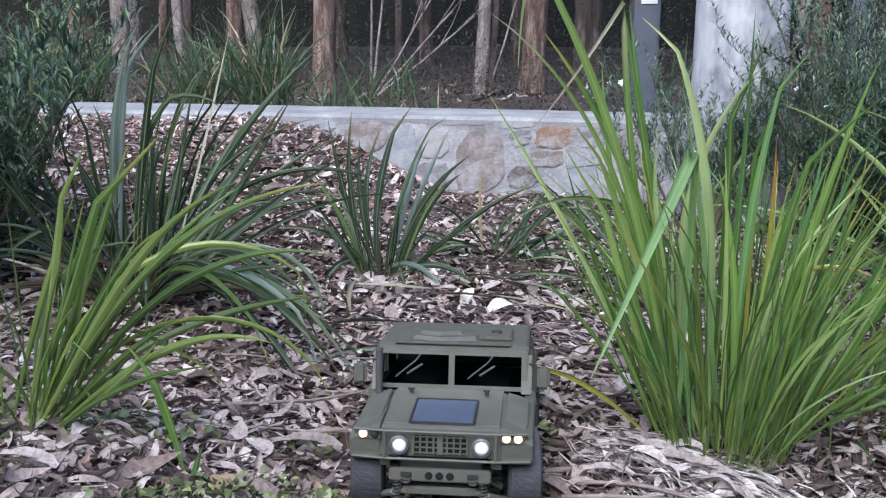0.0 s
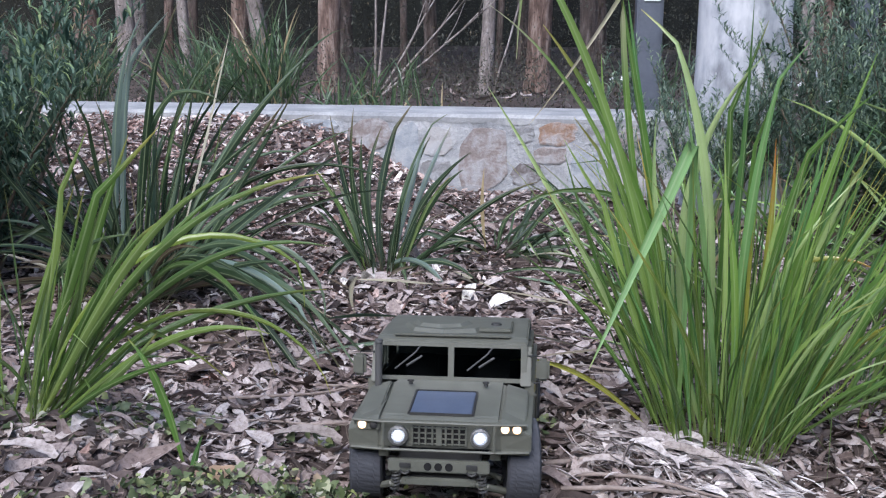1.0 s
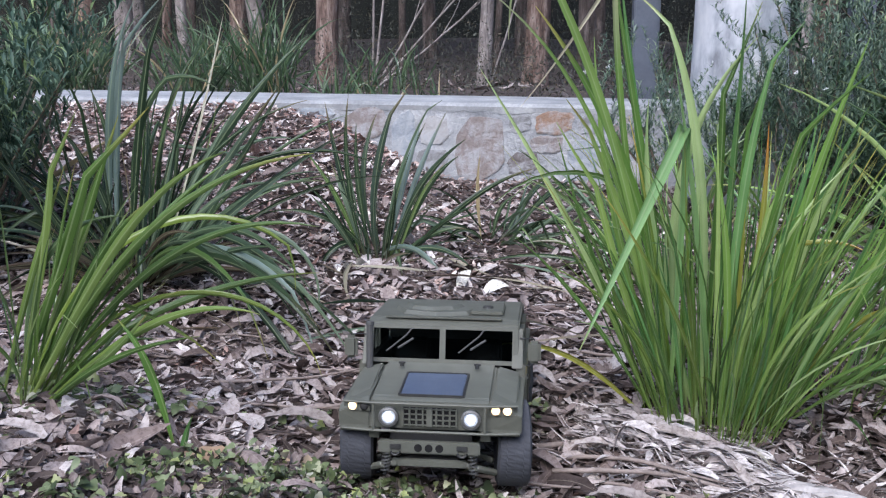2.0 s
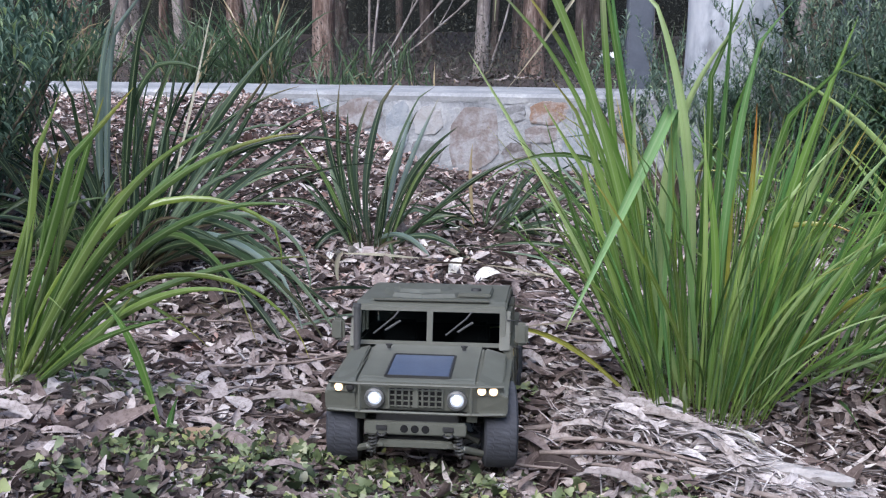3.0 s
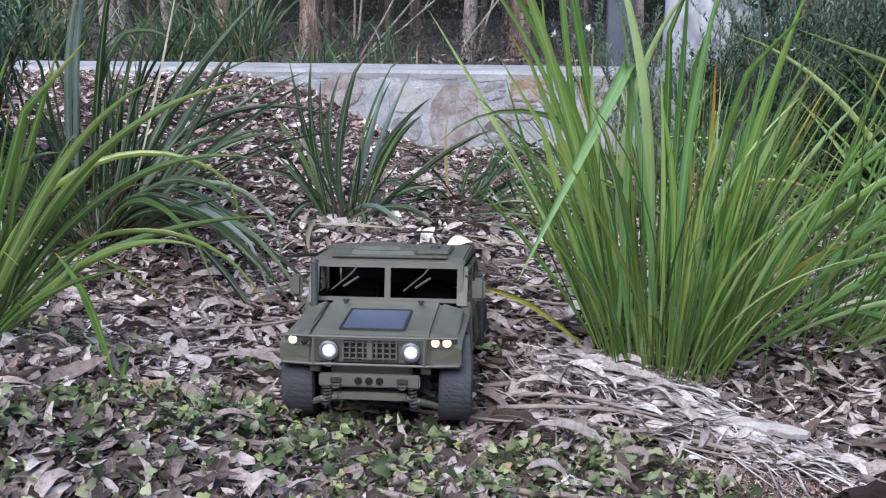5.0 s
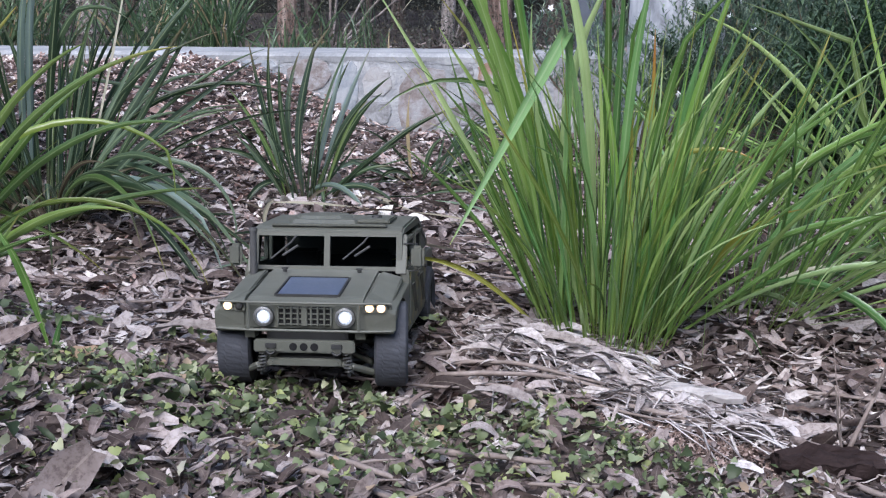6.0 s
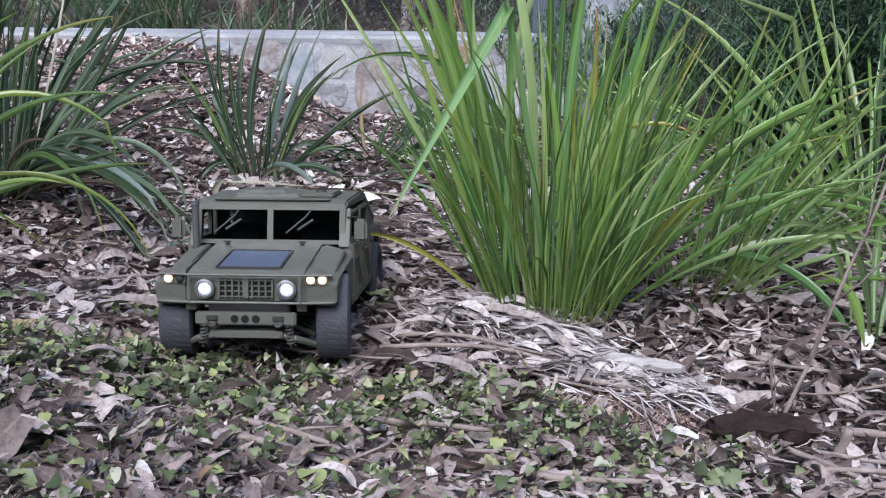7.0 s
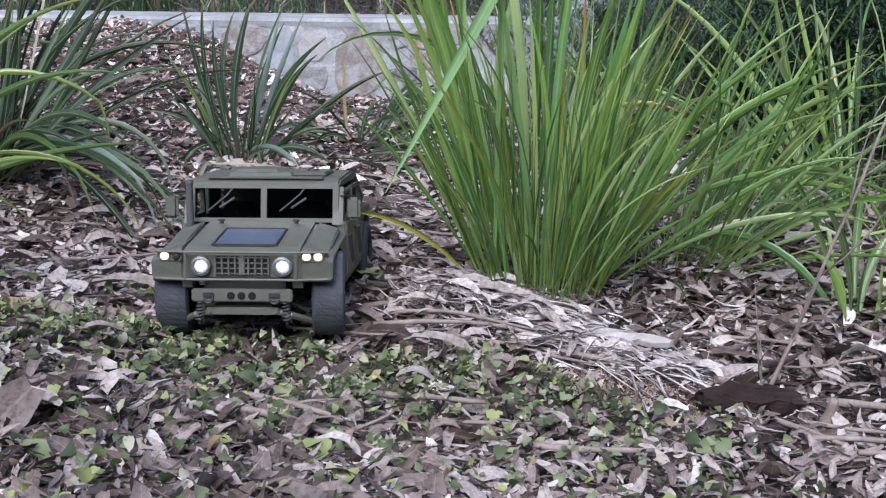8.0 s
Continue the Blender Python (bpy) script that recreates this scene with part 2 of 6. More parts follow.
BRIGHT = [(0.06, 0.125, 0.03), (0.12, 0.24, 0.055), (0.2, 0.35, 0.08), (0.32, 0.45, 0.13), (0.4, 0.52, 0.24), (0.13, 0.3, 0.1), (0.075, 0.17, 0.05)]
DUSKY = [(0.018, 0.034, 0.02), (0.045, 0.08, 0.042), (0.09, 0.14, 0.08), (0.03, 0.056, 0.042), (0.19, 0.26, 0.19), (0.06, 0.105, 0.05)]
MIDDLE = [(0.085, 0.155, 0.045), (0.12, 0.2, 0.06), (0.17, 0.24, 0.085), (0.10, 0.16, 0.08)]
m_bright = blade_mat("bright_strap_leaf", BRIGHT, (0.3, 0.4, 0.1), (0.38, 0.36, 0.1), "object", 1.03)
m_leaf_green = blade_mat("deep_green_strap_leaf", [(0.05, 0.105, 0.026), (0.09, 0.17, 0.04), (0.14, 0.23, 0.055), (0.21, 0.3, 0.085), (0.075, 0.145, 0.045)], (0.3, 0.36, 0.09), (0.34, 0.32, 0.08), "object", 0.95)
m_dusky = blade_mat("dusky_strap_leaf", DUSKY, (0.14, 0.10, 0.06), (0.16, 0.14, 0.08), "object", 0.97, 0.02, 0.45)
m_middle = blade_mat("strap_leaf", MIDDLE, (0.22, 0.25, 0.07), (0.22, 0.2, 0.06), "object", 1.03, 0.01)
m_far_blade = blade_mat("far_strap_leaf", [(0.05, 0.10, 0.05), (0.09, 0.16, 0.08), (0.14, 0.21, 0.12), (0.06, 0.11, 0.07)], (0.06, 0.08, 0.04), (0.2, 0.18, 0.1), "object", 0.96, 0.06)
m_lime = blade_mat("yellow_green_strap_leaf", [(0.13, 0.21, 0.035), (0.2, 0.28, 0.06), (0.17, 0.24, 0.045)], (0.2, 0.28, 0.06), (0.5, 0.42, 0.1), "object", 0.9)
m_dry_tip = blade_mat("dry_tipped_strap_leaf", [(0.14, 0.26, 0.06), (0.22, 0.34, 0.1)], (0.3, 0.4, 0.1), (0.58, 0.52, 0.38), "object", 0.78)
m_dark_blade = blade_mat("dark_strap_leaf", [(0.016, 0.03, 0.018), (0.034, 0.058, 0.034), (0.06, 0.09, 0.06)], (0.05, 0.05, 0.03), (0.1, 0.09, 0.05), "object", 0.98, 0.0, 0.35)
m_gold = blade_mat("yellowed_strap_leaf", [(0.3, 0.3, 0.05), (0.36, 0.36, 0.08)], (0.2, 0.3, 0.07), (0.5, 0.22, 0.05), "object", 0.93)
# Sky sheen on glossy leaves, put into a pale blue-grey colour
m_sheen_blade = blade_mat("sky_sheen_strap_leaf", [(0.14, 0.2, 0.18), (0.27, 0.35, 0.34)], (0.2, 0.22, 0.16), (0.3, 0.3, 0.24), "object", 0.97)
m_dead_blade = blade_mat("dead_strap_leaf", [(0.07, 0.048, 0.034), (0.15, 0.11, 0.08), (0.3, 0.25, 0.19)], (0.08, 0.055, 0.04), (0.2, 0.16, 0.12), "object", 0.9)
m_fallen_blade = blade_mat("fallen_strap_leaf", [(0.2, 0.165, 0.125), (0.32, 0.28, 0.22), (0.42, 0.38, 0.31)], (0.25, 0.2, 0.15), (0.3, 0.25, 0.2), "object", 0.95, 0.0, 0.4)
m_straw_blade = blade_mat("straw_strap_leaf", [(0.6, 0.55, 0.46), (0.7, 0.66, 0.57)], (0.45, 0.4, 0.3), (0.6, 0.5, 0.4), "object", 0.9)


# ---- mesh helpers ----
def link_mesh(name, bm, material, parent=None, label="", smooth=False):
    me = bpy.data.meshes.new(name)
    bm.normal_update()
    bm.to_mesh(me)
    bm.free()
    me.materials.append(material)
    if smooth:
        me.shade_smooth()
    ob = new(name, me)
    if parent is not None:
        ob.parent = parent
    if label:
        ob["label"] = label
    return ob


part = link_mesh


def quads_mesh(name, V, F, UV, material, smooth=True):
    """Mesh from arrays: vertices (n,3), quads (m,4), corner coordinates (m,4,2)."""
    me = bpy.data.meshes.new(name)
    V = np.asarray(V, dtype=np.float32)
    F = np.asarray(F, dtype=np.int32)
    me.vertices.add(len(V))
    me.vertices.foreach_set("co", V.ravel())
    me.loops.add(F.size)
    me.loops.foreach_set("vertex_index", F.ravel())
    me.polygons.add(len(F))
    me.polygons.foreach_set("loop_start", np.arange(0, F.size, 4, dtype=np.int32))
    me.update(calc_edges=True)
    if UV is not None:
        lay = me.uv_layers.new(name="UVMap")
        lay.data.foreach_set("uv", np.asarray(UV, dtype=np.float32).ravel())
    me.materials.append(material)
    if smooth:
        me.shade_smooth()
    return me


def strip_faces(rows, cols):
    return np.array([[r * cols + c, r * cols + c + 1, (r + 1) * cols + c + 1, (r + 1) * cols + c]
                     for r in range(rows - 1) for c in range(cols - 1)])


def strip_uv(rows, cols):
    uv = np.array([[c / (cols - 1), r / (rows - 1)] for r in range(rows) for c in range(cols)])
    return uv[strip_faces(rows, cols)]


def scatter(name, templates, places, material, smooth=True):
    """Joins many copies of small strips into one mesh. places: (template, 3x3, origin)."""
    vs, fs, us, at = [], [], [], 0
    for k, (V, F, U) in enumerate(templates):
        mine = [p for p in places if p[0] == k]
        if not mine:
            continue
        R = np.array([p[1] for p in mine])
        O = np.array([p[2] for p in mine])
        pts = np.einsum("nij,vj->nvi", R, V) + O[:, None, :]
        n = len(mine)
        vs.append(pts.reshape(-1, 3))
        fs.append((F[None] + (np.arange(n) * len(V))[:, None, None] + at).reshape(-1, 4))
        us.append(np.repeat(U[None], n, 0).reshape(-1, 4, 2))
        at += n * len(V)
    return quads_mesh(name, np.concatenate(vs), np.concatenate(fs), np.concatenate(us), material, smooth)


def turn(yaw, pitch=0.0, roll=0.0, scale=(1, 1, 1)):
    return np.array(Euler((roll, pitch, yaw)).to_matrix()) @ np.diag(scale)


def leaf_template(rows, bow, curl, cup, width=0.22, stalk=0.05, tooth=0.0, blunt=1.0):
    """Leaf along x, one unit long; bow bends it sideways, curl lifts its ends, cup folds it."""
    V = []
    for r in range(rows):
        s = r / (rows - 1)
        w = width * 0.5 * (math.sin(math.pi * min(1, s * 0.97 + 0.03)) ** blunt) * (1.15 - 0.45 * s) + 0.006
        w *= 1 + tooth * math.sin(r * 2.7)
        y0 = bow * (s - s * s) * 4 * 0.25
        z0 = curl * ((s - 0.5) ** 2 - 0.08) * 1.6
        for c in (-1, 0, 1):
            V.append((s - 0.5, y0 + c * w, z0 + abs(c) * cup * w * 2))
    return np.array(V), strip_faces(rows, 3), strip_uv(rows, 3)


def tube(bm, pts, radii, sides=8):
    """A tapering tube along points."""
    rings = []
    for k, p in enumerate(pts):
        p = Vector(p)
        a = Vector(pts[max(0, k - 1)])
        b = Vector(pts[min(len(pts) - 1, k + 1)])
        q = (b - a).to_track_quat("Z", "Y")
        rings.append([bm.verts.new(p + q @ Vector((math.cos(t) * radii[k], math.sin(t) * radii[k], 0)))
                      for t in (2 * math.pi * i / sides for i in range(sides))])
    for r0, r1 in zip(rings, rings[1:]):
        for i in range(sides):
            bm.faces.new((r0[i], r0[(i + 1) % sides], r1[(i + 1) % sides], r1[i]))
    bm.faces.new(list(reversed(rings[0])))
    bm.faces.new(rings[-1])


def thing(name, label, category, at=(0, 0, 0), group="", kind=""):
    ob = new(name)
    ob.location = at
    return tagged(ob, label, category, group, kind)


# ---- ground ----
def ss(a, b, x):
    t = np.clip((x - a) / (b - a), 0, 1)
    return t * t * (3 - 2 * t)


def wall_y(x):
    """Front face of the garden wall."""
    return 2.81 - 0.19 * (x - 0.13) - 0.02 * (x - 0.13) ** 2


def height(x, y):
    x, y = np.asarray(x, float), np.asarray(y, float)
    z = 0.09 * (1 - ss(0.30, 0.66, 0.73 * x + 0.69 * y)) * (1 - ss(-0.6, -1.4, x))
    z = z - 0.04 * np.exp(-((x - 0.52) / 0.2) ** 2 / 2 - ((y - 0.86) / 0.22) ** 2 / 2)
    z = z + 0.02 * np.exp(-((x - 0.33) / 0.13) ** 2 / 2 - ((y - 1.06) / 0.1) ** 2 / 2)
    back = ss(1.35, 2.95, y)
    left = ss(0.14, -0.42, x)
    past = y - wall_y(x)
    z = z + 0.20 * back * left * (1 - ss(0.0, 0.2, past))
    z = z + 0.05 * ss(1.2, 2.0, y) * ss(-0.2, -0.7, x) * (1 - ss(2.2, 2.8, y))
    z = z + 0.10 * ss(0.08, 0.24, past) * (1 - ss(3.6, 7.0, y))
    near = 1 - ss(3.0, 5.0, y)
    z = z + near * (0.007 * np.sin(9 * x + 3 * y) * np.sin(7 * y - 4 * x) + 0.005 * np.sin(23 * x - 11 * y + 1) * np.sin(19 * y + 8 * x))
    z = z + 0.08 * (1 - near) * np.sin(0.7 * x + 1) * np.sin(0.5 * y)
    return z


def zat(x, y):
    return float(height(x, y))


def graded(lo, hi, step, far):
    core = list(np.arange(lo, hi + step / 2, step))
    out, s, v = [], step, hi
    while v < far:
        s *= 1.28
        v += s
        out.append(v)
    low, s, v = [], step, lo
    while v > -far:
        s *= 1.28
        v -= s
        low.append(v)
    return np.array(low[::-1] + core + out)


def build_ground():
    xs, ys = graded(-1.6, 1.6, 0.02, 900), graded(0.2, 3.4, 0.02, 900)
    X, Y = np.meshgrid(xs, ys)
    V = np.stack([X, Y, height(X, Y)], -1).reshape(-1, 3)
    F = strip_faces(len(ys), len(xs))
    ob = new("ground", quads_mesh("ground", V, F, None, m_soil))
    tagged(ob, "brown forest soil under leaf litter, rising to a mound at the stone wall", "ground", kind="structure")


build_ground()


# ---- garden wall ----
WALL_TOP = 0.222
WALL_DEPTH = 0.26


def run_solid(x0, x1, front, back, z0, z1, step=0.03, rough=0.0, bevel=0.008, ragged=0.0):
    """A solid that follows the wall's line; front and back are set off from its face."""
    bm = bmesh.new()
    n = max(2, int((x1 - x0) / step) + 1)
    rings = []
    for k in range(n):
        x = x0 + (x1 - x0) * k / (n - 1)
        y = float(wall_y(x))
        j = rough * (noise.noise(Vector((x * 9, 3.1, z1))) + 0.5 * noise.noise(Vector((x * 27, 1.7, z1))))
        i = rough * noise.noise(Vector((x * 13, 7.7, z0)))
        low = z0 + ragged * (noise.noise(Vector((x * 11, 2.2, 0.4))) + 0.6 * noise.noise(Vector((x * 37, 5.2, 0.4))))
        sec = [(y + front + i, low), (y + front + j, z1 - bevel), (y + front + bevel + j, z1 + j * 0.5), (y + back - bevel, z1 + j * 0.4), (y + back, z1 - bevel), (y + back, z0)]
        rings.append([bm.verts.new((x, a, b)) for a, b in sec])
    m = len(rings[0])
    for r0, r1 in zip(rings, rings[1:]):
        for i in range(m):
            bm.faces.new((r0[i], r1[i], r1[(i + 1) % m], r0[(i + 1) % m]))
    bm.faces.new(rings[0])
    bm.faces.new(list(reversed(rings[-1])))
    bmesh.ops.recalc_face_normals(bm, faces=bm.faces)
    return bm


def stone_mesh(w, h, seed):
    """Face of a rough stone, w by h, its front bulging towards -y."""
    rng = random.Random(seed)
    bm = bmesh.new()
    n = 16
    outer, mid, inner = [], [], []
    twist = rng.uniform(-0.25, 0.25)
    for k in range(n):
        a = 2 * math.pi * k / n
        c, s = math.cos(a), math.sin(a)
        q = 1 / max(abs(math.cos(a + twist)), abs(math.sin(a + twist)), 0.78 * abs(math.cos(a + 0.8 + twist)) + 0.2)
        j = 0.94 + rng.uniform(-0.09, 0.09)
        x, z = c * q * w / 2 * j, s * q * h / 2 * j
        outer.append(bm.verts.new((x * 1.02, 0.012, z * 1.02)))
        mid.append(bm.verts.new((x, -0.0004 - rng.uniform(0, 0.0016), z)))
        inner.append(bm.verts.new((x * 0.84, -0.001 - rng.uniform(0, 0.002), z * 0.84)))
    hub = bm.verts.new((rng.uniform(-0.1, 0.1) * w, -0.0022, rng.uniform(-0.1, 0.1) * h))
    for k in range(n):
        l = (k + 1) % n
        bm.faces.new((outer[k], outer[l], mid[l], mid[k]))
        bm.faces.new((mid[k], mid[l], inner[l], inner[k]))
        bm.faces.new((inner[k], inner[l], hub))
    bmesh.ops.recalc_face_normals(bm, faces=bm.faces)
    return bm


def build_wall():
    wall = part("wall_garden", run_solid(-3.4, 0.85, 0.0, WALL_DEPTH, -0.15, 0.212, rough=0.0025, bevel=0.003), m_mortar)
    tagged(wall, "low garden wall of mixed stones in smeared grey mortar", "wall", kind="structure")
    part("coping", run_solid(-3.41, 0.86, -0.0012, WALL_DEPTH + 0.004, 0.199, WALL_TOP, 0.015, rough=0.0022, bevel=0.009, ragged=0.012), m_coping, wall, "grey cement coping smeared over the top stones")
    # middle, height of middle, width, height, kind
    stones = [
        (-0.552, 0.177, 0.045, 0.053, "pale"), (-0.464, 0.177, 0.127, 0.05, "rust"), (-0.312, 0.17, 0.139, 0.07, "blue"), (-0.154, 0.16, 0.132, 0.09, "brown"),
        (-0.046, 0.125, 0.07, 0.145, "blue"), (0.041, 0.145, 0.086, 0.08, "pale"), (0.033, 0.055, 0.096, 0.075, "grey"), (0.168, 0.097, 0.145, 0.185, "brown"),
        (0.372, 0.172, 0.109, 0.07, "rust"), (0.279, 0.168, 0.067, 0.05, "grey"), (0.353, 0.112, 0.095, 0.05, "brown"), (0.29, 0.059, 0.093, 0.061, "dark"),
        (0.331, 0.005, 0.102, 0.04, "grey"), (0.448, 0.07, 0.09, 0.125, "blue"), (0.475, 0.172, 0.078, 0.06, "grey"), (0.56, 0.14, 0.08, 0.11, "brown"), (0.57, 0.04, 0.1, 0.07, "pale"),
    ]
    rng = random.Random(5)
    x = -0.59
    while x > -2.3:
        w = rng.uniform(0.11, 0.2)
        stones.append((x - w / 2, rng.uniform(0.165, 0.18), w, rng.uniform(0.055, 0.075), rng.choice(["grey", "brown", "rust", "pale", "blue"])))
        x -= w + 0.012
    for k, (x, z, w, h, kind) in enumerate(stones):
        ob = part("stone", stone_mesh(w, h, 40 + k), m_stone[kind], wall)
        ob.location = (x, float(wall_y(x)) - 0.001, z)
        ob.rotation_euler = (0, rng.uniform(-0.05, 0.05), -0.19)


build_wall()


# ---- trees ----
def limb_points(start, yaw, lean, length, n, rng, wander=0.12, rise=0.0):
    p, d = Vector(start), Vector((math.cos(yaw) * math.sin(lean), math.sin(yaw) * math.sin(lean), math.cos(lean)))
    out = [p.copy()]
    for _ in range(n):
        d = (d + Vector((rng.uniform(-wander, wander), rng.uniform(-wander, wander), rng.uniform(-wander, wander) + rise))).normalized()
        p = p + d * (length / n)
        out.append(p.copy())
    return out


def bark_trunk(path, radii, seed, sides=18, rough=0.06):
    bm = bmesh.new()
    tube(bm, path, radii, sides)
    for v in bm.verts:
        k = noise.noise(Vector((v.co.x * 14, v.co.y * 14, v.co.z * 1.6 + seed)))
        n = v.normal if v.normal.length else Vector((0, 0, 1))
        c = min(path, key=lambda p: abs(p[2] - v.co.z))
        out = Vector((v.co.x - c[0], v.co.y - c[1], 0))
        v.co += out * rough * 2 * k
    return bm



def crown_mesh(seed, radius, count, size):
    """Drooping clumps of narrow gum leaves with gaps between."""
    rng = np.random.default_rng(seed)
    hubs = rng.normal(0, 1, (26, 3)) * np.array([radius * 0.55, radius * 0.55, radius * 0.45])
    places = []
    for _ in range(count):
        h = hubs[rng.integers(len(hubs))]
        p = h + rng.normal(0, radius * 0.14, 3)
        places.append((0, turn(rng.uniform(0, 6.28), rng.uniform(0.3, 1.5), rng.uniform(-1, 1), (size, size, size)), p))
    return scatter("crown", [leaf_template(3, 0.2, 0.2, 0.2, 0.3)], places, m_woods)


def tree(name, x, y, r, mat, label, lean=(0.0, 0.0), tall=8.0, seed=0, limbs=3, rough=0.06, crown=None):
    rng = random.Random(seed)
    z0 = zat(x, y) - 0.05
    t = thing(name, label, "tree", (x, y, z0), "forest trees")
    n = 26
    path, radii = [], []
    for k in range(n):
        s = (k / (n - 1)) ** 1.5
        z = s * tall
        path.append((lean[0] * z + 0.03 * math.sin(z * 1.3 + seed), lean[1] * z + 0.03 * math.cos(z * 1.1 + seed), z))
        radii.append(r * (1.0 - 0.6 * s) * (1 + 0.35 * math.exp(-z / 0.15)))
    part("trunk", bark_trunk(path, radii, seed, rough=rough), mat, t, smooth=True)
    for k in range(limbs):
        a = path[n - 4 - 2 * k]
        bm = bmesh.new()
        pts = limb_points(a, rng.uniform(0, 6.28), rng.uniform(0.5, 0.9), rng.uniform(1.2, 2.0), 6, rng, rise=0.1)
        tube(bm, pts, [r * 0.35 * (1 - 0.8 * i / 6) for i in range(7)], 6)
        part("limb", bm, mat, t, smooth=True)
    if crown:
        c = new("crown", crown)
        c.parent = t
        c.location = (path[-1][0], path[-1][1], tall - 0.2)
        c.rotation_euler = (0, 0, rng.uniform(0, 6.28))
    return t


def build_forest():
    # Crowns sit out of view, added to keep sky light off the woods
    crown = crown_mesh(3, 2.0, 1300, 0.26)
    red, dark, grey = "reddish-brown stringy-barked gum trunk in the woods", "dark slender tree trunk in the shaded woods", "grey smooth sapling trunk behind the wall"
    rows = [
        (-0.80, 7.0, 0.082, m_trunk_red, red, (0.004, 0)), (0.27, 7.0, 0.046, m_trunk_grey, grey, (0.0, 0)),
        (0.61, 7.1, 0.088, m_trunk_red, red, (0.0, 0)), (1.15, 8.6, 0.075, m_trunk_dark, dark, (0.004, 0)),
        (1.38, 9.4, 0.07, m_trunk_dark, dark, (0.003, 0)), (-1.5, 8.5, 0.07, m_trunk_grey, "pale leaning gum trunk in the woods", (-0.12, 0)),
        (-1.85, 9.2, 0.08, m_trunk_red, red, (0.0, 0)), (-2.68, 9.8, 0.045, m_trunk_red, red, (0.01, 0)),
        (-2.27, 9.0, 0.045, m_trunk_dark, dark, (0.0, 0)), (-2.67, 8.4, 0.075, m_trunk_grey, grey, (0.0, 0)),
        (-3.1, 8.8, 0.10, m_trunk_red, red, (-0.01, 0)), (-3.6, 9.6, 0.08, m_trunk_dark, dark, (0.0, 0)),
        (2.3, 8.2, 0.05, m_trunk_dark, dark, (0.0, 0)), (2.85, 8.0, 0.06, m_trunk_grey, grey, (0.0, 0)),
        (3.2, 8.6, 0.09, m_trunk_red, red, (0.0, 0)), (1.9, 9.6, 0.05, m_trunk_dark, dark, (0.0, 0)),
        (3.9, 9.0, 0.08, m_trunk_dark, dark, (0.0, 0)), (-0.2, 11.5, 0.08, m_trunk_dark, dark, (0.0, 0)),
        (0.9, 12.0, 0.08, m_trunk_dark, dark, (0.0, 0)), (-1.2, 12.0, 0.09, m_trunk_dark, dark, (0.0, 0)),
        (0.45, 9.2, 0.03, m_trunk_dark, dark, (0.01, 0)), (-0.45, 9.6, 0.035, m_trunk_dark, dark, (-0.01, 0)), (-2.09, 8.0, 0.042, m_trunk_grey, grey, (0.0, 0)),
        (1.7, 8.4, 0.035, m_trunk_grey, grey, (0.0, 0)), (2.0, 10.5, 0.07, m_trunk_red, red, (0.0, 0)), (-3.3, 11.0, 0.09, m_trunk_grey, grey, (0.0, 0)),
    ]
    for k, (x, y, r, mat, label, lean) in enumerate(rows):
        tree("gum_tree", x + 0.025 * y, y, r, mat, label, lean, 7.5 + (k % 4) * 0.7, 11 + k, crown=crown)
    tree("white_gum_tree", 0.772, 2.52, 0.117, m_gum, "smooth white-barked gum tree beside the wall", (0.012, 0.02), 7.0, 90, rough=0.012, crown=crown)


build_forest()


def build_woods():
    """Dark undergrowth that closes the view between the trunks."""
    rng = np.random.default_rng(8)
    places = []
    for _ in range(1700):
        y = rng.uniform(7.4, 15)
        x = rng.uniform(-0.75, 0.75) * y
        h = abs(rng.normal(0, 1.5)) + 0.05
        for _ in range(34):
            p = np.array([x, y, h]) + rng.normal(0, 0.16, 3)
            p[2] = max(p[2], 0.02)
            s = rng.uniform(0.018, 0.045)
            places.append((0, turn(rng.uniform(0, 6.28), rng.uniform(-0.6, 1.4), rng.uniform(-1, 1), (s, s, s)), p))
    for _ in range(1500):
        y = rng.uniform(3.3, 7.6)
        x = rng.uniform(-0.6, 0.6) * y
        for _ in range(30):
            p = np.array([x, y, 0.1 + abs(rng.normal(0, 0.05 + 0.015 * y))]) + rng.normal(0, 0.07, 3) * np.array([1, 1, 0.3])
            s = rng.uniform(0.009, 0.022)
            places.append((0, turn(rng.uniform(0, 6.28), rng.uniform(-1.2, 1.4), rng.uniform(-1, 1), (s, s, s)), p))
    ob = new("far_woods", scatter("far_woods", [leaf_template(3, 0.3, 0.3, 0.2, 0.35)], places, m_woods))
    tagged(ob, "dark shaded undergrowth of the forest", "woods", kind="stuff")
    # Added ring: forest shade painted near-black; behind the camera it darkens windscreen reflections
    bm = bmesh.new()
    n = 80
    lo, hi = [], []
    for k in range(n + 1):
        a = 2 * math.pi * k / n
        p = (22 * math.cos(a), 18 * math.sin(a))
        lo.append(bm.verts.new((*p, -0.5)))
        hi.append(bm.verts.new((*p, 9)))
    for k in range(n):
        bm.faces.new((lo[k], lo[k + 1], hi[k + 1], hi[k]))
    m = rough_mat("forest_shade_sheet", [(0.35, (0.008, 0.008, 0.007)), (0.6, (0.024, 0.026, 0.02)), (0.85, (0.06, 0.06, 0.05))], 1.6, 1.0, 0.0, 0.01, 6, stretch=(1, 1, 0.12))
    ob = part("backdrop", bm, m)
    tagged(ob, "ring sheet standing in for distant forest, its shade painted on", "forest", kind="structure")


build_woods()


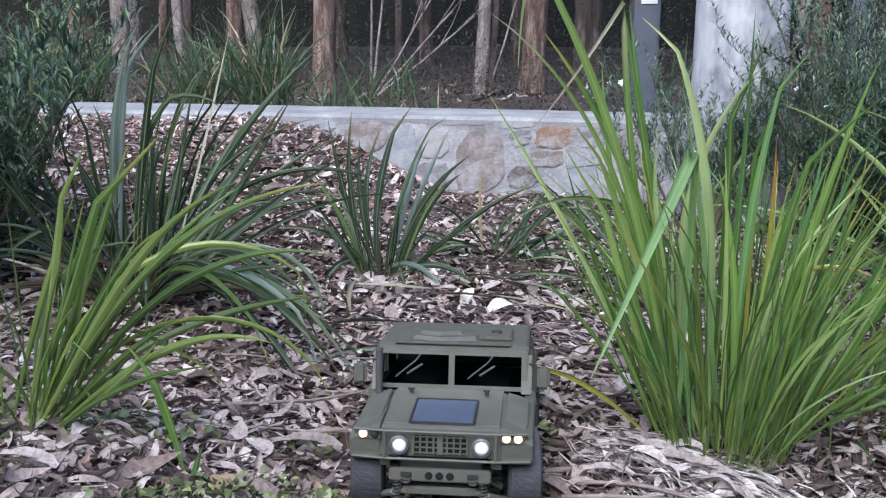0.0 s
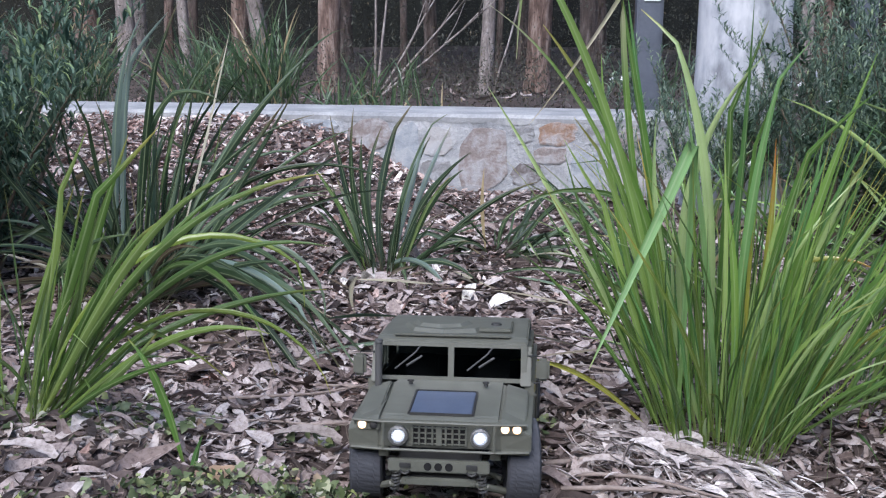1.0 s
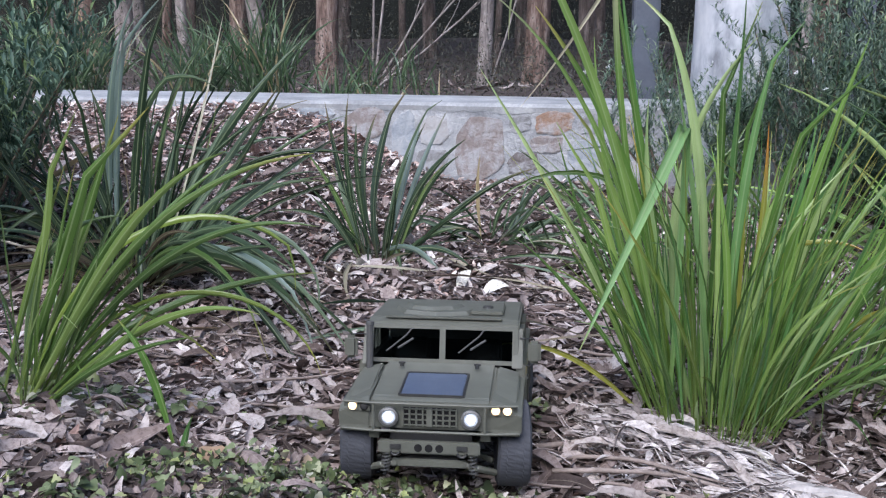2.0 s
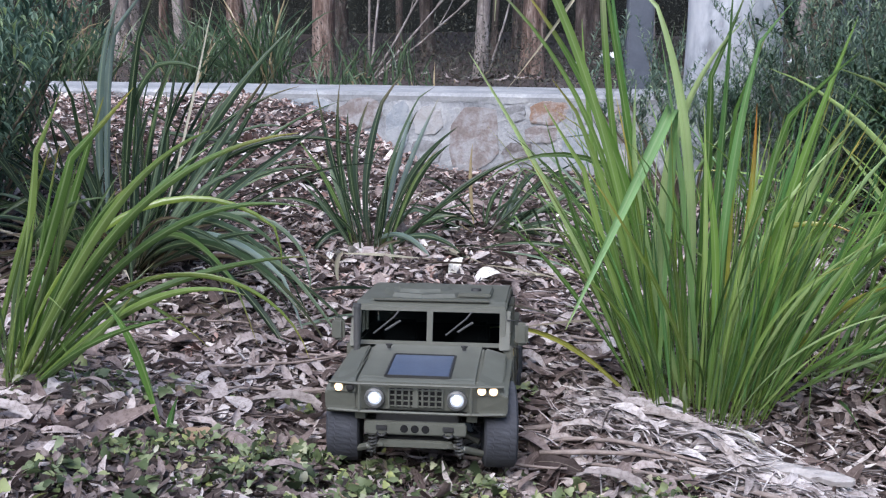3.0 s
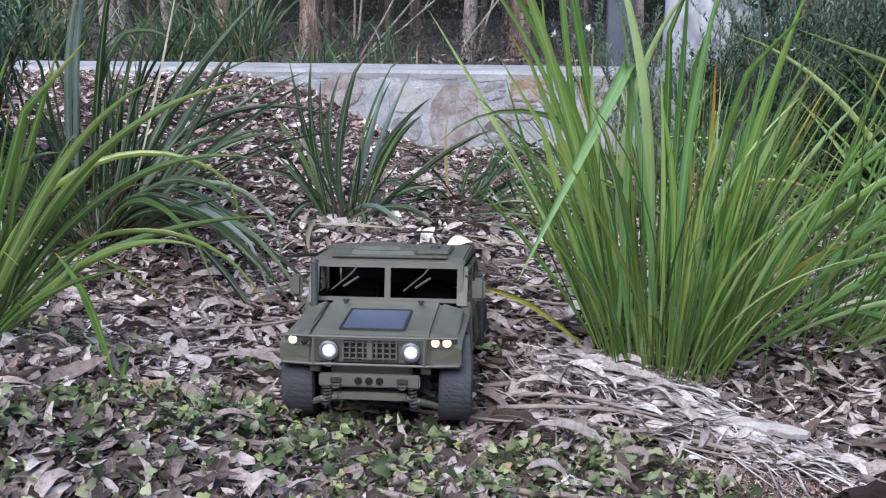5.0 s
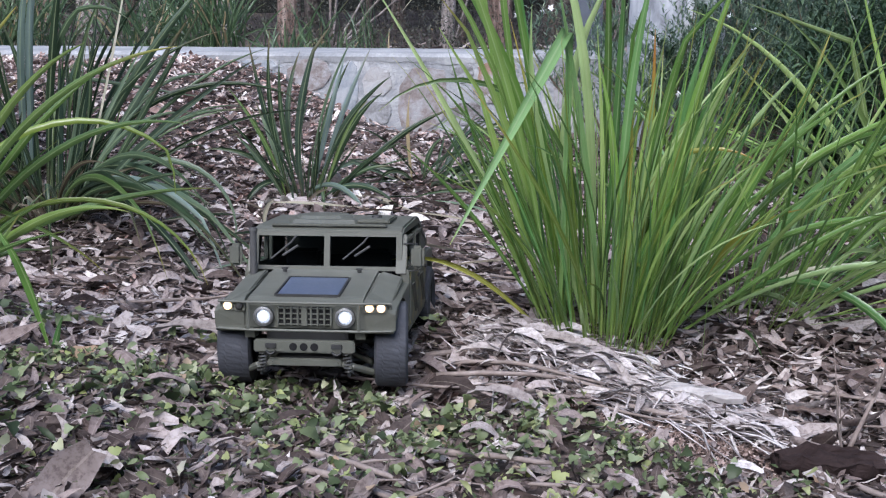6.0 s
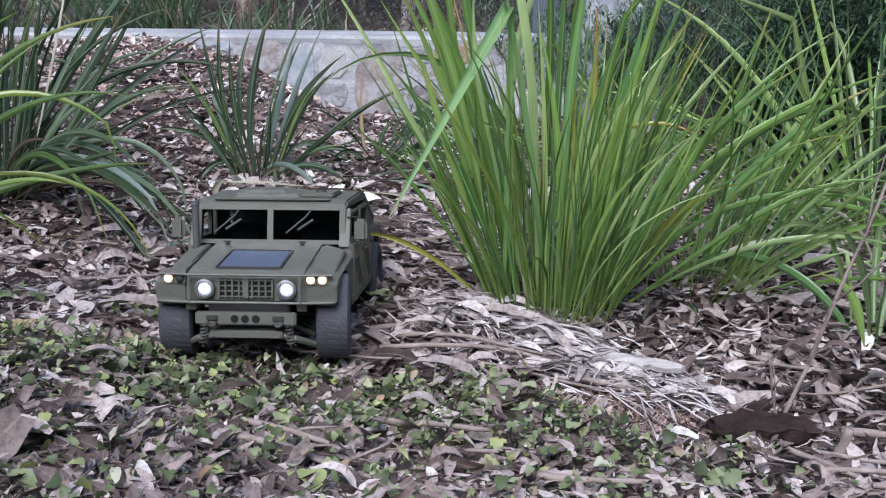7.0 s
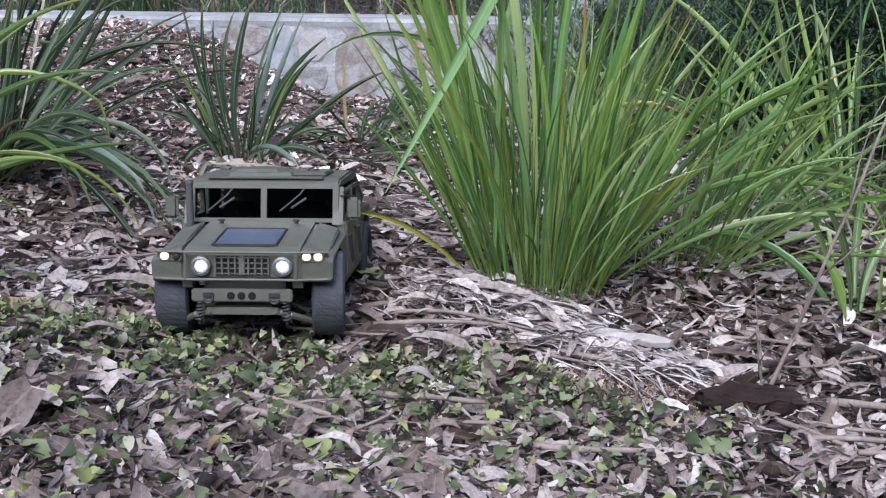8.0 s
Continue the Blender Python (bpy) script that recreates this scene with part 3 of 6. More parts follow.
def build_post(x, y, w, tall, label, tag):
    z0 = zat(x, y) - 0.05
    t = thing("steel_post", label, "post", (x, y, z0), "steel posts")
    bm = bmesh.new()
    bmesh.ops.create_cube(bm, size=1, matrix=Matrix.LocRotScale((0, 0, tall / 2), None, (w, w, tall)))
    bmesh.ops.bevel(bm, geom=bm.edges, offset=w * 0.08, segments=2, affect="EDGES")
    part("shaft", bm, m_post, t)
    if tag:
        bm = bmesh.new()
        bmesh.ops.create_cube(bm, size=1, matrix=Matrix.LocRotScale((0.004, -w / 2 - 0.002, tag - z0), None, (w * 0.62, 0.003, 0.05)))
        bmesh.ops.bevel(bm, geom=bm.edges, offset=0.001, segments=1, affect="EDGES")
        part("tag", bm, m_label, t, "white tag")
    t.rotation_euler = (0, 0, radians(-6))


build_post(0.685, 3.1, 0.078, 1.5, "blue-grey galvanised steel post behind the wall", 0.56)
build_post(1.56, 3.6, 0.078, 1.5, "blue-grey galvanised steel post among the shrubs", 0)


# ---- shrubs ----
def build_shrub(name, x, y, spread, tall, twigs, mat, label, seed, flowers=0, leaf=0.018, dense=1.0, flat=1.0, lean=(0, 0), splay=0.55, wide=0.28, twist=(0.1, 0.9), low=3):
    rng = random.Random(seed)
    nr = np.random.default_rng(seed)
    z0 = zat(x, y)
    t = thing(name, label, "shrub", (x, y, z0))
    places, tips = [], []
    for k in range(twigs):
        yaw = rng.uniform(0, 6.28)
        le = abs(rng.gauss(0, splay)) + 0.05
        length = tall * rng.uniform(0.5, 1.05) / max(0.55, math.cos(min(le, 1.0)))
        s0 = (math.cos(yaw) * spread * 0.25 * rng.random() ** 0.5, math.sin(yaw) * spread * 0.25 * flat * rng.random() ** 0.5, -0.01)
        pts = limb_points(s0, yaw, min(le, 1.25), length, 9, rng, 0.14, 0.05)
        pts = [Vector((p[0] + lean[0] * max(p[2], 0), (p[1] - s0[1]) * flat + s0[1] + lean[1] * max(p[2], 0), p[2])) for p in pts]
        if k < 26:
            bm = bmesh.new()
            tube(bm, pts, [0.0045 * (1 - 0.8 * i / 9) for i in range(10)], 5)
            part("stem", bm, m_stem, t)
        shoots = [pts[low:]]
        for i in range(low, 9):
            for _ in range(2):
                shoots.append(limb_points(pts[i], rng.uniform(0, 6.28), rng.uniform(0.3, 1.1), rng.uniform(0.06, 0.16), 4, rng, 0.2, 0.1))
        for sh in shoots:
            tips.append(sh[-1])
            total = sum((b - a).length for a, b in zip(sh, sh[1:]))
            n = int(total / 0.009 * dense)
            for j in range(n):
                u = (j + 0.5) / n * (len(sh) - 1)
                i = int(u)
                p = sh[i].lerp(sh[i + 1], u - i)
                for q in range(3):
                    s = leaf * nr.uniform(0.6, 1.15)
                    w = turn(q * 2.09 + j * 1.05 + nr.uniform(-0.3, 0.3), -nr.uniform(*twist), nr.uniform(-0.4, 0.4), (s, s, s))
                    places.append((0, w, np.array(p) + w @ np.array([0.5, 0, 0])))
    ob = new("foliage", scatter("foliage", [leaf_template(3, 0.1, -0.3, 0.25, wide, blunt=0.7)], places, mat))
    ob.parent = t
    ob["kind"] = "stuff"
    petal = leaf_template(3, 0, 0.3, 0.2, 0.6, blunt=0.6)
    for k in range(flowers):
        p = tips[rng.randrange(len(tips))]
        pl = []
        for q in range(5):
            s = rng.uniform(0.008, 0.011)
            w = turn(q * 1.257 + rng.uniform(-0.2, 0.2), -0.35, 0, (s, s, s))
            pl.append((0, w, w @ np.array([0.55, 0, 0])))
        f = new("flower", scatter("flower", [petal], pl, m_petal))
        f.parent = t
        f.location = Vector(p) + Vector((0, -0.006, 0.004))
        f.rotation_euler = (rng.uniform(0.4, 1.5), rng.uniform(-0.5, 0.5), rng.uniform(0, 6))
        f["label"] = "small white flower"
    return t


build_shrub("flowering_shrub", 0.66, 2.3, 0.3, 0.36, 18, m_rosemary, "grey-green coastal rosemary shrub with small white flowers", 21, 12, leaf=0.019, dense=0.85, wide=0.22, twist=(0.45, 1.15), splay=0.4)
build_shrub("flowering_shrub", 0.90, 2.2, 0.24, 0.47, 20, m_rosemary, "upright grey-green coastal rosemary shrub with white flowers", 26, 12, leaf=0.019, dense=0.85, wide=0.22, twist=(0.45, 1.15), splay=0.25)
build_shrub("flowering_shrub", 1.16, 2.1, 0.46, 0.6, 50, m_rosemary, "dense grey-green coastal rosemary shrub with white flowers", 22, 26, leaf=0.019, dense=0.85, wide=0.24, twist=(0.45, 1.15), splay=0.45)
build_shrub("evergreen_shrub", 1.6, 2.5, 0.7, 0.95, 76, m_hedge, "dense dark green shrub behind the strap-leaf tussocks", 23, 0, 0.027, dense=0.62)
build_shrub("evergreen_shrub", 0.98, 1.75, 0.4, 0.36, 45, m_hedge, "low dark green shrub in the shade of the tussocks", 24, 0, 0.022)
build_shrub("evergreen_shrub", -0.80, 1.66, 0.30, 0.54, 36, m_bush, "bushy green narrow-leaved shrub near the wall", 25, 0, 0.027, dense=0.62, lean=(0.16, -0.05), splay=0.32, wide=0.22, twist=(0.5, 1.1), low=1)


# ---- strap-leaf tussocks ----
def blade_strip(az, lean, bend, length, width, power=1.5, fold_at=2.0, fold=0.0, sway=0.0, rows=14, root=(0, 0, 0), phase=0.0):
    """One strap leaf: starts lean degrees off upright towards az, bends on by bend degrees; may be snapped at fold_at."""
    pos = np.array(root, float)
    V = []
    step = length / (rows - 1)
    for r in range(rows):
        s = r / (rows - 1)
        th = radians(lean + bend * s ** power + (fold if s >= fold_at else 0))
        a = radians(az + sway * s)
        d = np.array([math.cos(a) * math.sin(th), math.sin(a) * math.sin(th), math.cos(th)])
        side = np.array([-math.sin(a), math.cos(a), 0.0])
        roll = phase + 1.1 * s * math.sin(phase * 2.0)
        up = np.cross(side, d)
        lat = side * math.cos(roll) + up * math.sin(roll)
        nrm = np.cross(d, lat)
        w = width * 0.5 * (0.27 + 0.73 * min(1, s * 2.2)) * min(1.0, ((1 - s) / 0.38 + 0.03)) ** 0.8
        for c in (-1, 0, 1):
            V.append(pos + lat * c * w + nrm * abs(c) * w * 0.7)
        pos = pos + d * step
    return np.array(V), strip_faces(rows, 3), strip_uv(rows, 3)


def add_blade(t, mat, **k):
    V, F, U = blade_strip(**k)
    ob = new("blade", quads_mesh("blade", V, F, U, mat))
    ob.parent = t
    return ob


def tussock(name, x, y, label, count, mats, size, spread, lean, bend, width, seed, az=None, group="strap-leaf tussocks", kinks=0.2):
    rng = random.Random(seed)
    t = thing(name, label, "grass tussock", (x, y, zat(x, y) - 0.006), group)
    for k in range(count):
        a = rng.uniform(0, 360) if az is None or rng.random() < 0.35 else rng.gauss(*az)
        r = spread * rng.random() ** 0.5
        le = abs(rng.gauss(*lean)) + r / spread * 9
        short = rng.random() < 0.22
        add_blade(t, rng.choice(mats), az=a, lean=min(le, 78), bend=max(0, rng.gauss(*bend)), length=size * (rng.uniform(0.25, 0.55) if short else rng.uniform(0.6, 1.12)),
                  width=width * rng.uniform(0.5, 1.15), power=rng.uniform(1.2, 3.2), sway=rng.uniform(-65, 65),
                  fold_at=rng.uniform(0.45, 0.9) if rng.random() < kinks else 2, fold=rng.uniform(25, 110), phase=rng.uniform(0, 6.28),
                  root=(math.cos(radians(a)) * r, math.sin(radians(a)) * r, 0.0))
    return t


def blades(t, mat, rows, wide=0.8):
    """Single leaves of their own: foot x, foot y, az, lean, bend, length, width, power."""
    rng = random.Random(len(rows) * 31 + int(rows[0][2]))
    for dx, dy, a, le, be, ln, w, po in rows:
        limp = ln > 0.3 and rng.random() < 0.3
        add_blade(t, mat, root=(dx, dy, 0), az=a, lean=le, bend=be, length=ln, width=w * wide, power=po, rows=20, fold_at=rng.uniform(0.72, 0.9) if limp else 2, fold=rng.uniform(8, 26), sway=rng.uniform(-12, 12), phase=math.pi / 2 + rng.uniform(-1, 1) * (0.55 if w > 0.0115 else 1.15))


def skirt(t, mat, count, lean, length, width, seed):
    """Short dead leaves round a tussock's foot."""
    rng = random.Random(seed)
    for _ in range(count):
        a = rng.uniform(0, 360)
        add_blade(t, mat, root=(0.03 * math.cos(radians(a)), 0.03 * math.sin(radians(a)), 0), az=a, lean=rng.uniform(*lean), bend=rng.uniform(10, 80),
                  length=rng.uniform(*length), width=width * rng.uniform(0.6, 1.1), sway=rng.uniform(-30, 30), phase=rng.uniform(0, 6.28))


big = tussock("strap_leaf_tussock", 0.34, 1.075, "large bright green strap-leaf tussock rising from bark litter", 300,
              [m_bright] * 14 + [m_leaf_green] * 5 + [m_lime], 0.35, 0.07, (9, 10), (20, 18), 0.0046, 31, (0, 75), kinks=0.04)
blades(big, m_bright, [
    (-0.058, 0.014, 165, 18.9, 16.6, 0.465, 0.009, 0.7), (-0.048, -0.015, 184, 6, 35.4, 0.515, 0.014, 1.44), (-0.041, 0.018, 181, 9.3, 0.5, 0.513, 0.012, 1.87),
    (-0.031, -0.01, 176, 11.7, -1.1, 0.536, 0.011, 2.09), (-0.014, -0.011, 153, 1.7, 32.1, 0.52, 0.014, 2.57), (-0.011, 0.005, 8, 1.8, -7.3, 0.489, 0.011, 1.81),
    (-0.021, 0.012, 347, -11.3, 57, 0.467, 0.013, 2.07), (0.012, -0.007, 27, 1.2, -0.5, 0.443, 0.013, 2.24), (0.005, -0.011, 345, 0.8, 15.2, 0.474, 0.012, 2.45),
    (0.018, -0.001, 336, 6.2, 22.1, 0.444, 0.012, 2.63), (0.025, 0.003, 348, 12.3, 5.6, 0.462, 0.012, 3.01), (0.039, -0.015, 4, 11.5, 27.4, 0.376, 0.015, 2.82),
])
blades(big, m_bright, [
    (0.046, 0.018, 1, 23, 14.7, 0.29, 0.01, 2.78), (-0.051, -0.01, 192, 20.5, -8.1, 0.391, 0.01, 1.81), (-0.058, -0.011, 153, 24.4, -6.2, 0.362, 0.009, 1.73),
    (-0.041, -0.007, 207, 17.8, 14.4, 0.434, 0.011, 1.45), (0.065, -0.011, 345, 35.5, 25.3, 0.151, 0.008, 1.51), (0.065, -0.001, 11, 43.5, 9.2, 0.181, 0.009, 1.87),
    (0.052, 0.003, 348, 18.6, 21, 0.251, 0.01, 1.35), (0.058, -0.002, 347, 13.2, 45.3, 0.217, 0.01, 1.34), (-0.014, -0.015, 184, 18.9, -24.2, 0.395, 0.012, 2.21),
    (0.019, 0.018, 1, 17.5, -16.5, 0.392, 0.011, 2.12), (-0.008, -0.01, 12, 2.5, -4.5, 0.503, 0.01, 2.6), (-0.038, -0.011, 153, 23, -18.8, 0.464, 0.01, 1.3),
])
blades(big, m_bright, [
    (0.035, 0.005, 8, 22.7, -17.1, 0.375, 0.011, 2.7), (-0.001, -0.007, 207, 10, 6.5, 0.44, 0.012, 2.03), (0.009, -0.011, 165, -0.1, 17.7, 0.336, 0.01, 1.91),
    (0.019, -0.001, 336, 5.1, 7.5, 0.329, 0.01, 3.65), (0.032, 0.003, 348, 13, 15, 0.396, 0.012, 2.73), (0.092, 0.029, 345, 56.8, 55.2, 0.341, 0.009, 1.8),
    (0.079, 0, 8, 22.2, 98.2, 0.445, 0.01, 0.78), (0.065, 0.033, 359, 15.8, 60.9, 0.464, 0.012, 0.65), (0.058, 0.005, 12, 13, 36.8, 0.368, 0.013, 1.16),
    (0.065, 0.004, 351, 10.3, 46.5, 0.366, 0.012, 0.86), (0.072, 0.02, 8, 35.4, 107.3, 0.494, 0.012, 2.37), (0.051, 0.004, 345, 5.6, 33.1, 0.358, 0.012, 2.2),
])
blades(big, m_bright, [
    (0.044, 0.014, 336, 5.5, 15.2, 0.359, 0.012, 2.5), (0.065, 0.018, 348, 25.7, 38.7, 0.422, 0.009, 2.17), (0.086, 0.013, 347, 49.2, 65.2, 0.363, 0.009, 3.53),
])
blades(big, m_gold, [
    (0.019, -0.002, 347, -0.4, 1, 0.355, 0.013, 2.07), (0.025, 0.014, 345, 6.7, -9.9, 0.358, 0.01, 1.54), (-0.061, 0.012, 167, 45, 70.1, 0.23, 0.008, 2.01),
    (0.018, 0.014, 345, 3.7, 99.4, 0.312, 0.012, 2.46), (0.079, 0.027, 347, 26.3, 50, 0.22, 0.012, 2.03),
])
blades(big, m_middle, [
    (-0.048, 0.005, 188, -11.3, 153.6, 0.473, 0.01, 1.75), (-0.048, 0.012, 167, 11.2, 136, 0.267, 0.01, 3.4),
])
blades(big, m_dry_tip, [
    (0.045, -0.002, 330, 0.8, 14.7, 0.153, 0.006, 0.83), (-0.055, -0.035, 182, 11.2, 50, 0.561, 0.007, 2.47), (0.086, 0.008, 27, -2.8, 179.3, 0.459, 0.008, 1.41),
])
add_blade(big, m_bright, root=(-0.06, -0.035, 0), az=234, lean=0, bend=2, length=0.64, width=0.013, power=1.5, fold_at=0.53, fold=128, rows=28, phase=0.3)
add_blade(big, m_dry_tip, root=(-0.055, -0.04, 0), az=185, lean=11, bend=32.5, length=0.7, width=0.009, power=2, fold_at=0.81, fold=137, rows=26, phase=1.4)
add_blade(big, m_dry_tip, root=(-0.052, -0.007, 0), az=190, lean=12.4, bend=-18.4, length=0.68, width=0.007, power=2.29, fold_at=0.74, fold=145, rows=26, phase=1.4)
skirt(big, m_straw_blade, 5, (50, 80), (0.08, 0.14), 0.006, 4)

side_clump = tussock("strap_leaf_tussock", 0.55, 1.20, "spreading green strap-leaf tussock beside the larger one", 110, [m_bright] * 6 + [m_middle] * 3, 0.42, 0.07, (26, 16), (34, 24), 0.005, 2, (-8, 55), kinks=0.08)
blades(side_clump, m_bright, [
    (-0.033, 0.014, 345, 42.6, 58.7, 0.32, 0.009, 0.65), (-0.025, -0.01, 315, 12, 160.2, 0.354, 0.013, 0.67), (-0.018, -0.011, 333, 9.5, 52.5, 0.359, 0.012, 0.82),
    (-0.021, 0.005, 8, 16.5, 2.7, 0.378, 0.012, 2.34), (-0.018, 0.012, 347, 24, 65.4, 0.399, 0.012, 1.5), (-0.018, -0.007, 27, 46, -17.2, 0.446, 0.011, 1.86),
    (-0.014, -0.011, 357, 26.9, 124.8, 0.395, 0.01, 1.11),
])
blades(side_clump, m_straw_blade, [
    (-0.033, -0.015, 4, 35.2, 189.3, 0.448, 0.006, 1.56), (-0.014, -0.001, 336, 28.2, 112.7, 0.313, 0.007, 0.9),
])
blades(side_clump, m_middle, [
    (-0.025, 0.018, 320, 30.1, 145.3, 0.168, 0.01, 0.96),
])
tussock("strap_leaf_tussock", 0.86, 1.30, "arching green strap-leaf tussock at the shrubs' foot", 90, [m_middle] * 2 + [m_bright] * 2, 0.5, 0.07, (30, 19), (44, 24), 0.008, 3)
tussock("strap_leaf_tussock", 0.70, 0.98, "small sparse green strap-leaf tuft among dry leaves", 9, [m_middle, m_bright], 0.24, 0.03, (28, 14), (24, 20), 0.011, 4)

near_left = tussock("strap_leaf_tussock", -0.405, 0.975, "bright green strap-leaf tussock leaning over the litter", 40, [m_leaf_green] * 3 + [m_middle] * 2, 0.25, 0.034, (20, 13), (20, 16), 0.005, 5, (5, 50), kinks=0.05)
blades(near_left, m_leaf_green, [
    (-0.01, 0.014, 345, 17.2, -9.1, 0.327, 0.012, 1.59), (-0.005, -0.015, 4, 23.3, -4.3, 0.358, 0.014, 0.61), (0.006, 0.018, 1, 19.1, 2.9, 0.319, 0.012, 2.28),
    (-0.016, -0.01, 12, 15.3, 6.5, 0.266, 0.008, 1.31), (0.006, -0.011, 333, 34.7, 38.3, 0.392, 0.012, 3.23), (0.011, 0.005, 8, 32.3, 30.2, 0.334, 0.01, 2.65),
    (0.011, -0.007, 27, 35.2, 62.7, 0.36, 0.01, 0.61), (0.017, -0.011, 345, 49.6, 54, 0.307, 0.01, 2.56), (-0.024, 0.003, 168, -0.8, -6.9, 0.168, 0.008, 1.54),
    (0.006, -0.002, 347, 28.8, 39.9, 0.292, 0.01, 3.7), (0.006, -0.001, 340, 33.9, 52.6, 0.446, 0.01, 2.07), (0.014, -0.013, 5, 44.4, 32.5, 0.206, 0.008, 3.4),
])
blades(near_left, m_middle, [
    (0.011, 0.012, 347, 37.7, 63.8, 0.403, 0.01, 2.03), (0.022, -0.001, 336, 52.5, -10, 0.194, 0.01, 2.44), (0.011, -0.01, 3, 18.8, 16.9, 0.245, 0.009, 0.6),
    (0.017, -0.006, 22, 47.8, 70, 0.149, 0.008, 2.54), (0, 0.001, 1, 22.5, 4.9, 0.233, 0.009, 1.77), (0.003, 0.014, 345, 0.2, 98, 0.267, 0.01, 1.93),
])
blades(near_left, m_lime, [
    (0.009, -0.016, 5, 18.9, 148.3, 0.434, 0.009, 1.8), (0.014, 0.019, 356, 32.5, 141, 0.387, 0.007, 1.46),
])

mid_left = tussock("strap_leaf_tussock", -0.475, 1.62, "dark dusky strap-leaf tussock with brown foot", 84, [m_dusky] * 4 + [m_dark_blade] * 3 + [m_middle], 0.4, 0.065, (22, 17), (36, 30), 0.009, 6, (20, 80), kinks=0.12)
blades(mid_left, m_dusky, [
    (0.005, 0.014, 345, -0.8, 112.5, 0.459, 0.013, 2.75), (-0.005, -0.011, 153, 15.8, -8.6, 0.402, 0.012, 1.7), (0.009, 0.005, 8, 29.6, 20.5, 0.505, 0.014, 2.12),
    (0.014, 0.012, 347, 37, 3.8, 0.421, 0.012, 2.43), (0.005, -0.007, 355, 24, 55.4, 0.446, 0.008, 1.58), (0.005, -0.011, 165, 15.1, 31.7, 0.302, 0.013, 2.25),
    (0.014, -0.001, 336, 6.2, 1.3, 0.276, 0.013, 1.03), (0.023, 0.003, 348, 15.6, -1.3, 0.37, 0.01, 1.63), (0.023, -0.002, 347, 24.3, -28.5, 0.321, 0.007, 1.4),
    (0.023, -0.01, 3, 23.5, 100.6, 0.507, 0.009, 1.3), (0.043, -0.016, 348, 36.1, 176.3, 0.423, 0.009, 1.53), (0.023, 0.019, 339, 48.1, 48.6, 0.416, 0.009, 2.43),
], 1.0)
blades(mid_left, m_dusky, [
    (-0.042, -0.006, 202, 6.8, 115.9, 0.236, 0.014, 1.27), (-0.042, 0.001, 181, 38.9, 70, 0.263, 0.012, 2.14), (0, -0.013, 5, 5.9, 11.8, 0.493, 0.012, 2.19),
    (-0.014, 0.007, 184, -2.3, 24.3, 0.332, 0.012, 1.76), (0.015, 0.014, 322, 21.6, 128.2, 0.467, 0.013, 0.76), (0.023, 0.018, 316, 37.8, 88.8, 0.558, 0.012, 0.62),
    (0.014, -0.01, 313, 46.8, 71.8, 0.623, 0.01, 1.05), (0.023, -0.011, 310, 49.5, 63.3, 0.565, 0.013, 0.73), (0.023, 0.005, 307, 44.7, 81.6, 0.522, 0.01, 0.84),
    (0.023, 0.012, 304, 36.2, 79.1, 0.523, 0.012, 0.65),
], 1.0)
blades(mid_left, m_sheen_blade, [
    (-0.027, -0.015, 4, 1.5, 32.5, 0.47, 0.012, 3.49), (-0.017, 0.018, 1, -2.1, 30.4, 0.494, 0.013, 2.03), (-0.02, -0.01, 12, 2.9, 11.1, 0.436, 0.01, 2.96),
    (0.024, -0.015, 319, 38.2, 103.5, 0.489, 0.012, 0.85),
], 1.0)
blades(mid_left, m_straw_blade, [
    (0.043, -0.001, 340, 19.6, -2.9, 0.464, 0.007, 1.05),
], 1.0)
blades(mid_left, m_middle, [
    (0.009, -0.007, 301, 53.3, 74.2, 0.575, 0.01, 1.21),
], 1.0)
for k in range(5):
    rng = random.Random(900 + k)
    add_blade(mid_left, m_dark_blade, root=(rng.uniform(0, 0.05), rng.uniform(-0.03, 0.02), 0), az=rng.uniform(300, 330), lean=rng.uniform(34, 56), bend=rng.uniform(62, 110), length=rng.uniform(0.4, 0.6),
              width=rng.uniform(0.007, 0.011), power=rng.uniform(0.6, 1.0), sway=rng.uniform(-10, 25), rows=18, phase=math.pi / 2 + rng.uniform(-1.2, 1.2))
skirt(mid_left, m_dead_blade, 46, (30, 75), (0.1, 0.26), 0.009, 5)
skirt(mid_left, m_straw_blade, 4, (30, 70), (0.15, 0.3), 0.005, 6)
tussock("strap_leaf_tussock", -0.84, 1.72, "sparse dark strap-leaf tuft near the shrub", 16, [m_dusky] * 5 + [m_middle, m_straw_blade], 0.42, 0.06, (26, 15), (36, 26), 0.0115, 7)

